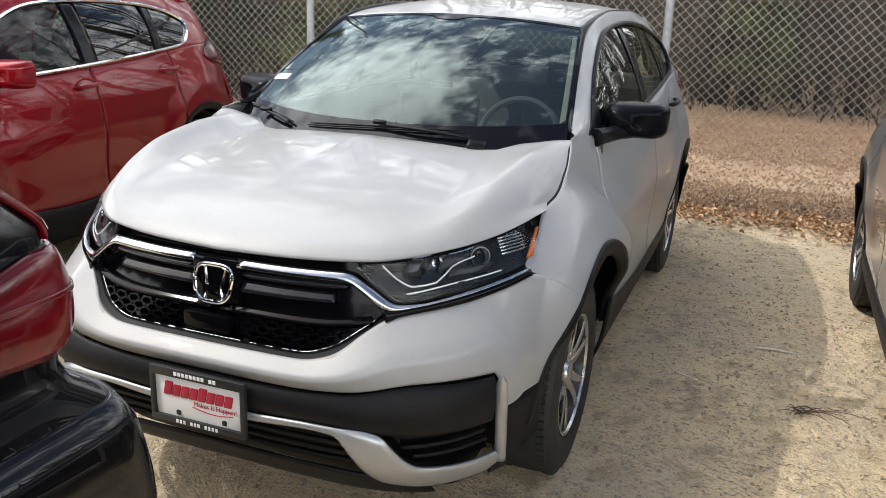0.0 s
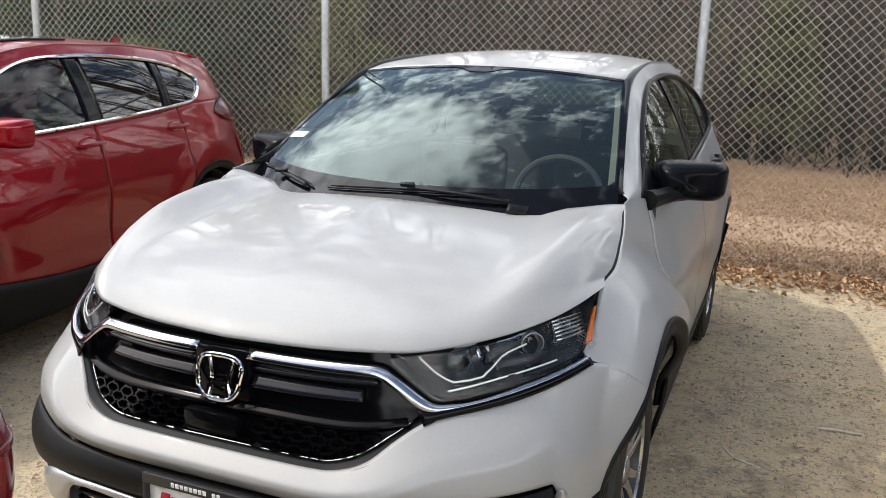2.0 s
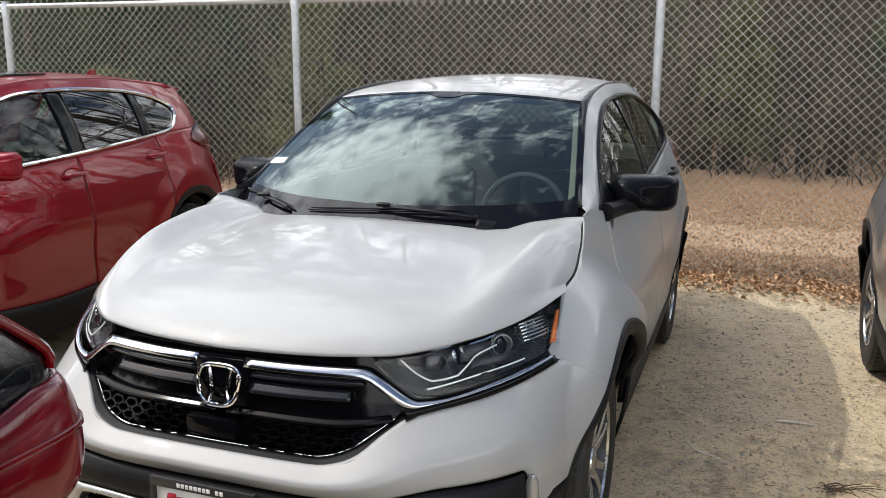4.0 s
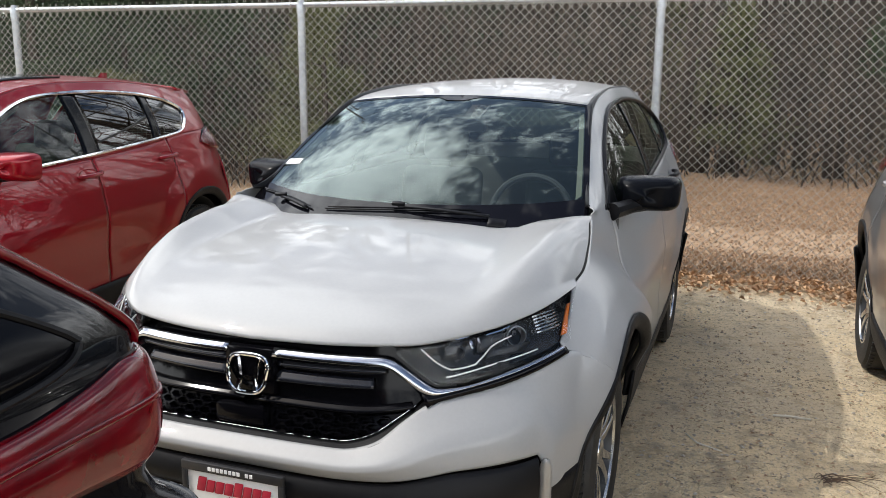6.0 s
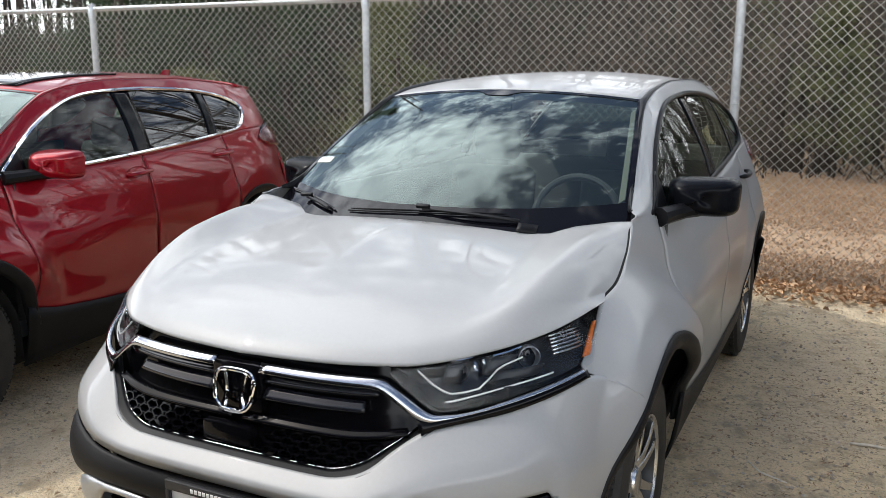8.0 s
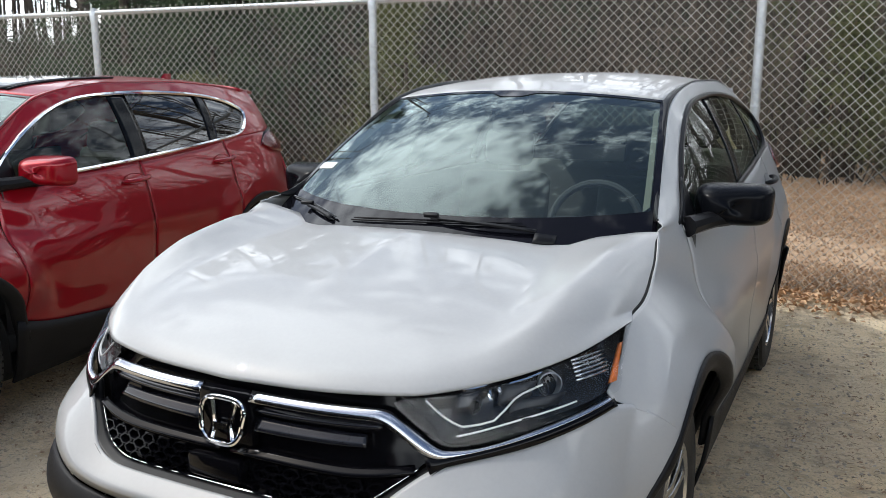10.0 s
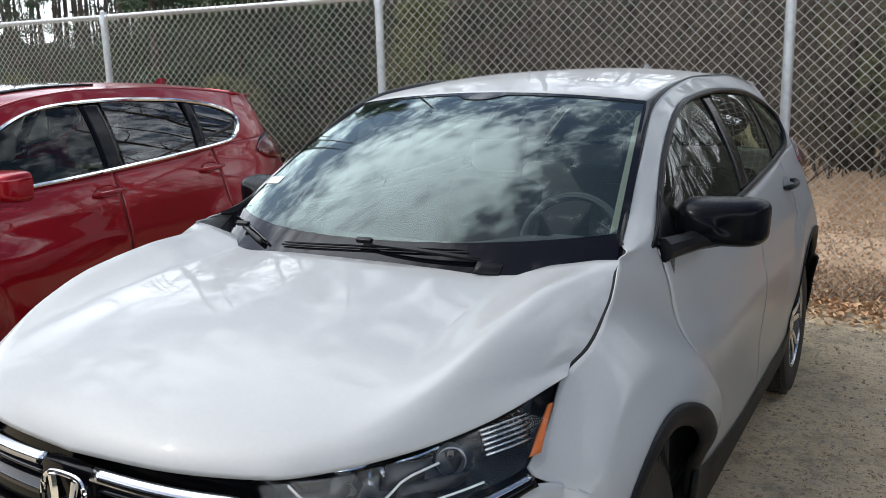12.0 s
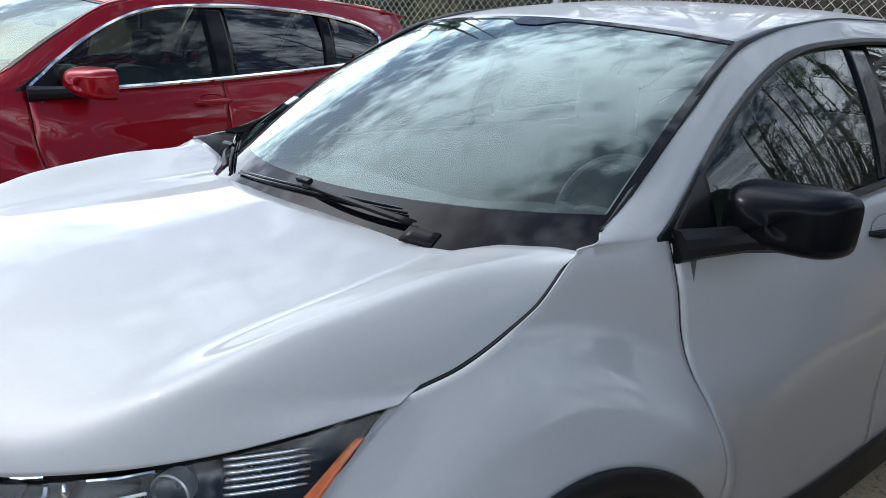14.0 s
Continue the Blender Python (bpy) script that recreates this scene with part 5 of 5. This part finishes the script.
class Soup:
    """Many small loose pieces gathered into one mesh."""

    def __init__(self):
        self.v, self.f = [], []

    def quad(self, c, a, b):
        n = len(self.v)
        self.v += [tuple(c - a), tuple(c - b * 0.55), tuple(c + a), tuple(c + b * 0.55)]
        self.f.append((n, n + 1, n + 2, n + 3))

    def fold(self, c, a, b, lift):
        """A creased leaf of two halves."""
        n = len(self.v)
        self.v += [tuple(c - a), tuple(c + a), tuple(c + b + lift), tuple(c - b + lift)]
        self.f += [(n, n + 1, n + 2), (n, n + 3, n + 1)]

    def stick(self, pts, r0, r1):
        k, first = len(pts), len(self.v)
        for i, p in enumerate(pts):
            d = (pts[min(i + 1, k - 1)] - pts[max(i - 1, 0)])
            s = d.cross(Vector((0.3, 0.9, 0.2)))
            s = s.normalized() if s.length > 1e-6 else Vector((1, 0, 0))
            w = s.cross(d.normalized())
            r = r0 + (r1 - r0) * i / (k - 1)
            for j in range(3):
                a = 2.0944 * j
                self.v.append(tuple(p + r * (math.cos(a) * s + math.sin(a) * w)))
        for i in range(k - 1):
            for j in range(3):
                a, b = first + 3 * i + j, first + 3 * i + (j + 1) % 3
                self.f.append((a, b, b + 3, a + 3))

    def done(self, name, mat, parent=None, label=""):
        me = bpy.data.meshes.new(name)
        me.from_pydata(self.v, [], self.f)
        me.materials.append(mat)
        ob = new(name, me)
        if parent:
            ob.parent = parent
        if label:
            ob["label"] = label
        return ob


rng = random.Random(11)


def rv(s=1.0):
    return Vector((rng.uniform(-s, s), rng.uniform(-s, s), rng.uniform(-s, s)))


def wander(p, d, length, n, wild):
    pts = [p.copy()]
    for _ in range(n):
        d = (d + rv(wild)).normalized()
        pts.append(pts[-1] + d * (length / n))
    return pts


def bare_tree(x, y, h, r, lean, twiggy=1.0):
    t = thing("tree", "bare grey-brown leafless tree in the woods behind the fence", "tree", "woodland trees", m=pose(x, y, ground_z(x, y) - 0.08))
    top = Vector((lean[0], lean[1], h))
    stem = [Vector((lean[0] * (s ** 1.6) + 0.10 * math.sin(5 * s + x), lean[1] * s + 0.08 * math.cos(4 * s + y), h * s)) for s in steps(0, 1, 9)]
    part("trunk", tube(stem, [r * (1.25 if k == 0 else 1 - 0.095 * k) for k in range(9)], 8), BARK, t, sharp=180)
    limbs, tw = Soup(), Soup()
    for k in range(int(rng.randint(8, 13) * twiggy)):
        s = rng.uniform(0.18, 0.97)
        i = min(7, int(s * 8))
        p = stem[i].lerp(stem[i + 1], s * 8 - i)
        a = rng.uniform(0, 6.28)
        d = Vector((math.cos(a), math.sin(a), rng.uniform(0.1, 0.9))).normalized()
        L = rng.uniform(0.8, 2.4) * (1.1 - 0.5 * s)
        pts = wander(p, d, L, 6, 0.22)
        limbs.stick(pts, r * 0.30 * (1.1 - 0.6 * s), 0.006)
        for _ in range(int(9 * twiggy)):
            q = pts[rng.randint(2, 6)]
            tp = wander(q, (d + rv(0.9)).normalized(), rng.uniform(0.25, 0.8), 3, 0.3)
            tw.stick(tp, 0.006, 0.002)
            for _ in range(2):
                tw.stick(wander(tp[rng.randint(1, 3)], (d + rv(1.0)).normalized(), rng.uniform(0.12, 0.35), 2, 0.3), 0.004, 0.0015)
    tagged(limbs.done("branchwork", BARK, t), kind="stuff")
    tagged(tw.done("twigwork", TWIG, t), kind="stuff")
    return t


def conifer(x, y, h, w, mat, first=0.06, dense=1.0, label="dark green pine with drooping needled branches behind the fence"):
    t = thing("conifer", label, "tree", "evergreens", m=pose(x, y, ground_z(x, y) - 0.05))
    part("trunk", tube([(0, 0, 0), (0.05, 0, h * 0.5), (0, 0.03, h)], [0.02 * h, 0.013 * h, 0.01], 8), BARK, t, sharp=180)
    br, nd = Soup(), Soup()
    for k in range(int(46 * dense)):
        s = rng.uniform(first, 0.97)
        a = rng.uniform(0, 6.28)
        L = w * (1 - s) ** 0.75 * rng.uniform(0.55, 1.15) + 0.15
        d = Vector((math.cos(a), math.sin(a), rng.uniform(-0.05, 0.45))).normalized()
        pts = wander(Vector((0, 0, h * s)), d, L, 6, 0.12)
        br.stick(pts, 0.02, 0.004)
        for _ in range(int(34 * dense * (0.4 + L / w))):
            q = pts[rng.randint(1, 6)] + rv(0.10)
            for _ in range(4):
                e = (d * 0.5 + rv(1.0)).normalized()
                nd.quad(q + e * 0.07 + rv(0.05), e * rng.uniform(0.07, 0.13), e.cross(rv(1.0)).normalized() * rng.uniform(0.008, 0.018))
    tagged(br.done("branchwork", BARK, t), kind="stuff")
    tagged(nd.done("foliage", mat, t), kind="stuff")
    return t


# trunks in two loose rows, denser to the right of the track's end
spots = []
tries = 0
while len(spots) < 62 and tries < 3000:
    tries += 1
    x, y = rng.uniform(-17, 13), rng.uniform(11.0, 24.0)
    if all((x - a) ** 2 + (y - b) ** 2 > 1.1 for a, b in spots):
        spots.append((x, y))
for x, y in spots:
    bare_tree(x, y, rng.uniform(6.5, 11), rng.uniform(0.045, 0.15), (rng.uniform(-0.9, 0.9), rng.uniform(-0.4, 0.4)), 1.0 if y < 17 else 0.7)

for x, y, h, w, dn in ((-9.6, 8.8, 5.5, 1.5, 1.6), (-8.6, 10.4, 8.0, 2.0, 2.0), (-10.6, 10.8, 5.0, 1.9, 1.7), (-11.8, 9.2, 1.9, 1.2, 1.3), (-6.9, 9.6, 5.0, 1.3, 1.6), (-13.0, 10.5, 1.9, 1.5, 1.2), (-16.0, 10.5, 2.0, 1.6, 1.1), (-6.6, 11.8, 6.5, 1.5, 1.3), (-8.0, 9.0, 3.4, 1.5, 1.8), (-10.2, 12.4, 6.5, 2.0, 1.5), (-5.6, 12.6, 6.0, 1.6, 1.3), (-9.2, 13.6, 7.5, 2.2, 1.2), (-12.6, 12.8, 3.6, 1.8, 1.3), (-15.2, 13.4, 4.4, 2.0, 1.2), (-18.5, 13.0, 4.6, 2.4, 1.2), (-21.5, 14.0, 5.0, 2.6, 1.1),
                       (-4.4, 14.5, 7.0, 1.7, 1.0), (3.45, 11.6, 6.0, 0.8, 0.9), (5.0, 13.0, 7.5, 1.6, 1.2), (-1.6, 16.5, 8.0, 2.0, 1.0), (-7.6, 16.5, 10.0, 2.4, 1.0), (7.5, 12.5, 8.0, 2.0, 1.0)):
    conifer(x, y, h, w, NEEDLE, dense=dn)
for x, y, h, w in ((-4.1, 8.2, 2.6, 0.7), (1.1, 11.6, 2.7, 0.6), (-9.3, 7.6, 1.5, 0.9), (-11.0, 7.9, 1.6, 1.0), (-7.4, 8.2, 1.7, 0.9), (-13.5, 8.4, 1.8, 1.1), (-12.3, 8.0, 1.7, 1.2), (-15.2, 9.0, 2.0, 1.4), (-4.9, 9.0, 2.2, 0.8), (0.0, 13.5, 3.0, 0.7)):
    conifer(x, y, h, w, SHRUB, 0.15, 0.9, "yellow-green shrub at the edge of the woods")
for x, y, r in ((0.45, 12.4, 0.14), (0.85, 12.8, 0.11), (2.45, 12.2, 0.13), (2.0, 13.6, 0.10), (-0.6, 13.2, 0.09), (1.5, 14.2, 0.12)):
    bare_tree(x, y, 10.5, r, (rng.uniform(-0.4, 0.4), 0.2), 1.0)

# undergrowth of bare stems
brush = Soup()
for _ in range(3600):
    x = rng.uniform(-18, 14)
    y = rng.uniform(9.2, 18) if x < 0 else rng.uniform(11.0, 19)
    if -6.5 < x < -0.5 and rng.random() < 0.45:
        y = rng.uniform(8.2, 11)
    h = rng.uniform(0.5, 3.4) * (1.0 if x < 0 else 0.8)
    p = Vector((x, y, ground_z(x, y)))
    pts = wander(p, Vector((rng.uniform(-0.9, 0.9), rng.uniform(-0.4, 0.4), 1)).normalized(), h, 5, 0.24)
    brush.stick(pts, rng.uniform(0.005, 0.016), 0.002)
    for _ in range(9):
        brush.stick(wander(pts[rng.randint(1, 5)], (Vector((0, 0, 0.5)) + rv(1.0)).normalized(), rng.uniform(0.2, 0.9), 3, 0.25), 0.005, 0.0015)
tagged(brush.done("undergrowth", TWIG), "tangle of bare brown brushwood in front of the trees", "undergrowth", kind="stuff")

# tangled thicket between the trees
HAZE = island_material("pale_dry_twigs", [(0.085, 0.066, 0.048), (0.040, 0.031, 0.023), (0.16, 0.127, 0.096), (0.022, 0.018, 0.013)])
thicket = Soup()
for _ in range(420):
    cx = rng.uniform(-15, 11)
    cy = rng.uniform(10.5, 15.5)
    cz = rng.uniform(0.3, 4.6) if cx > -9 else rng.uniform(0.2, 1.2)
    size = rng.uniform(0.35, 1.0)
    lean = rv(0.7)
    for _ in range(30):
        p = Vector((cx, cy, ground_z(cx, cy) + cz)) + Vector((rng.gauss(0, size), rng.gauss(0, size * 0.6), rng.gauss(0, size * 0.7)))
        if p.z < 0.1:
            continue
        thicket.stick(wander(p, (lean + rv(1.0)).normalized(), rng.uniform(0.25, 0.95), 3, 0.3), rng.uniform(0.003, 0.008), 0.0015)
tagged(thicket.done("thicket", HAZE), "thicket of fine dry grey-brown twigs between the trees", "undergrowth", kind="stuff")

# farther woods closing the view all round
far = Soup()
for k in range(900):
    if k < 500:
        x, y = rng.uniform(-60, 45), rng.uniform(20, 40)
    else:
        a = rng.uniform(-1.15, 3.9) - 1.57
        r = rng.uniform(15, 30)
        x, y = r * math.cos(a), r * math.sin(a)
        if y < 4 or (y > 8 and -20 < x < 14):
            continue
    if 135 < math.degrees(math.atan2(y + 1, x - 1.4)) < 165 and rng.random() < 0.12:
        continue
    h = rng.uniform(7, 13)
    far.stick(wander(Vector((x, y, 0)), Vector((rng.uniform(-0.06, 0.06), 0, 1)), h, 5, 0.05), rng.uniform(0.05, 0.18), 0.03)
    for _ in range(24):
        far.stick(wander(Vector((x + rng.uniform(-0.8, 0.8), y, rng.uniform(0.3, h))), (Vector((0, 0, 0.4)) + rv(1.0)).normalized(), rng.uniform(0.8, 2.6), 3, 0.3), 0.022, 0.008)
tagged(far.done("far_woods", FARTWIG), "distant bare woods all round the lot", "woods", kind="stuff")
FARWOOD = material("far_hillside_woods", (0.028, 0.024, 0.018), 1.0, var=0.5, scale=1.4, alt=(0.012, 0.018, 0.009), alt_scale=0.25, bump=0.6, bump_scale=1.2)


def ring(u, v):
    a = 2 * math.pi * u
    r = 42 + 6 * v + 5 * math.sin(3 * a)
    n = Vector((math.cos(a), math.sin(a), 0))
    low = sstep((abs(math.degrees(a) - 149) - 9) / 8)
    return (r * n.x, r * n.y + 2, v * (0.58 + 0.42 * low) * (6.6 + 1.8 * noise.noise(n * 7) + 1.0 * noise.noise(n * 30) + 0.7 * noise.noise(n * 90)))


tagged(part("backdrop", grid(ring, steps(0, 1, 520), steps(0, 1, 8)), FARWOOD, sharp=180), "distant wooded rise", "woods", kind="structure")

# dead leaves: a drift along the fence, and thick litter beyond
drift = Soup()
for _ in range(6500):
    x = rng.uniform(-7, 6)
    d = abs(rng.gauss(0, 0.16)) * (1 if rng.random() < 0.5 else -1)
    y = fence_y(x) + d - 0.10 - 0.35 * max(0.0, noise.noise((x * 1.7, 0, 2)))
    c = Vector((x, y, ground_z(x, y) + rng.uniform(0.004, 0.045)))
    a = rng.uniform(0, 6.28)
    L = rng.uniform(0.013, 0.036)
    drift.fold(c, Vector((math.cos(a), math.sin(a), rng.uniform(-0.4, 0.4))) * L, Vector((-math.sin(a), math.cos(a), rng.uniform(-0.3, 0.3))) * L * 0.55, Vector((0, 0, rng.uniform(0.004, 0.03))))
tagged(drift.done("leaf_drift", OAK), "drift of curled brown oak leaves along the fence foot", "leaves", kind="stuff")
litter = Soup()
for _ in range(60000):
    x, y = (rng.uniform(0.5, 7) if rng.random() < 0.7 else rng.uniform(-9, 8)), 5.3 + 6.5 * rng.random() ** 1.2
    if 6.2 < y < 7.6 and rng.random() < 0.7:
        continue
    c = Vector((x, y, ground_z(x, y) + rng.uniform(0.004, 0.03)))
    a = rng.uniform(0, 6.28)
    L = rng.uniform(0.008, 0.020)
    litter.fold(c, Vector((math.cos(a), math.sin(a), rng.uniform(-0.3, 0.3))) * L, Vector((-math.sin(a), math.cos(a), rng.uniform(-0.3, 0.3))) * L * 0.6, Vector((0, 0, rng.uniform(0.003, 0.03))))
tagged(litter.done("leaf_litter", LEAF), "brown fallen leaves covering the bank beyond the fence", "leaves", kind="stuff")
lot = Soup()
for _ in range(2400):
    x, y = rng.uniform(-3, 3.2), rng.uniform(-0.5, 4.9)
    c = Vector((x, y, ground_z(x, y) + 0.008))
    a = rng.uniform(0, 6.28)
    L = rng.uniform(0.005, 0.016)
    lot.fold(c, Vector((math.cos(a), math.sin(a), 0.1)) * L, Vector((-math.sin(a), math.cos(a), 0)) * L * 0.6, Vector((0, 0, 0.008)))
tagged(lot.done("loose_leaves", LEAF), "scattered scraps of dead leaf on the gravel", "leaves", kind="stuff")

# stones and straw on the lot
stones = Soup()
ico = [(0, 0, 1), (0.9, 0, 0.2), (0.3, 0.85, 0.25), (-0.75, 0.5, 0.2), (-0.7, -0.55, 0.25), (0.35, -0.85, 0.2), (0, 0, -0.7)]
for i in range(10000):
    x, y = (rng.uniform(0.9, 3.2), rng.uniform(-0.6, 4.7)) if i % 3 else (rng.uniform(-4.2, 3.6), rng.uniform(-2.0, 5.0))
    r = 0.0022 + 0.012 * rng.random() ** 5
    a, n = rng.uniform(0, 6.28), len(stones.v)
    for q in ico:
        k = rng.uniform(0.75, 1.2) * r
        stones.v.append((x + k * (q[0] * math.cos(a) - q[1] * math.sin(a)), y + k * (q[0] * math.sin(a) + q[1] * math.cos(a)), ground_z(x, y) + r * 0.25 + k * q[2] * 0.7))
    for j in range(5):
        stones.f += [(n, n + 1 + j, n + 1 + (j + 1) % 5), (n + 6, n + 1 + (j + 1) % 5, n + 1 + j)]
tagged(stones.done("gravel", STONE), "loose small stones on the sandy ground", "gravel", kind="stuff")
straw = Soup()
for _ in range(1200):
    if rng.random() < 0.7:
        cx, cy = rng.choice(((1.45, 2.3), (1.75, 3.0), (1.5, 3.2), (2.2, 1.9), (1.3, 1.7), (2.3, 3.0), (1.6, 1.2), (1.2, 2.6)))
        x, y = rng.gauss(cx, 0.20), rng.gauss(cy, 0.16)
    else:
        x, y = rng.uniform(0.7, 3.0), rng.uniform(-0.6, 4.7)
    a, L = rng.uniform(0, 6.28), 0.008 + 0.040 * rng.random() ** 2
    p = Vector((x, y, ground_z(x, y) + 0.005))
    straw.stick([p, p + Vector((math.cos(a) * L * 0.5, math.sin(a) * L * 0.5, 0.004)), p + Vector((math.cos(a + 0.3) * L, math.sin(a + 0.3) * L, 0.002))], 0.0014, 0.0008)
tagged(straw.done("pine_straw", STRAW), "scattered pine needles and bits of straw", "needles", kind="stuff")

PALE = material("peeled_pale_wood", (0.80, 0.74, 0.62), 0.8, var=0.25, scale=30)
DEAD = material("dead_brown_twig", (0.12, 0.08, 0.055), 0.9, var=0.4, scale=30)


def ground_stick(pts, r, mat, label):
    vv = [Vector((x, y, ground_z(x, y) + r * 0.9 + dz)) for x, y, dz in pts]
    return tagged(part("stick", tube(vv, [r * 0.8, r] + [r * 0.7] * (len(vv) - 2), 6), mat, sharp=180), label, "stick")


ground_stick([(1.50, 2.45, 0), (1.58, 2.45, 0.002), (1.68, 2.445, 0)], 0.007, PALE, "short peeled pale stick lying on the gravel")
spray = Soup()
for k in range(16):
    a = radians(rng.uniform(-5, 45) if k % 3 else rng.uniform(170, 215))
    x, y = 1.72 + rng.uniform(-0.05, 0.05), 1.76 + rng.uniform(-0.04, 0.04)
    L = rng.uniform(0.06, 0.30) if k % 3 else rng.uniform(0.04, 0.14)
    p = Vector((x, y, ground_z(x, y) + 0.006))
    spray.stick([p + Vector((math.cos(a + 0.35 * t * (-1) ** k) * L * t, 0.55 * math.sin(a + 0.35 * t * (-1) ** k) * L * t, 0.02 * math.sin(3.1 * t))) for t in steps(0, 1, 6)], 0.0030, 0.0010)
tagged(spray.done("twig", DEAD), "spray of fine dead brown twigs lying on the sand", "twigs", kind="stuff")
ground_stick([(1.10, 2.05, 0), (1.16, 1.95, 0.002), (1.27, 1.90, 0)], 0.004, PALE, "thin curved pale stick on the gravel")
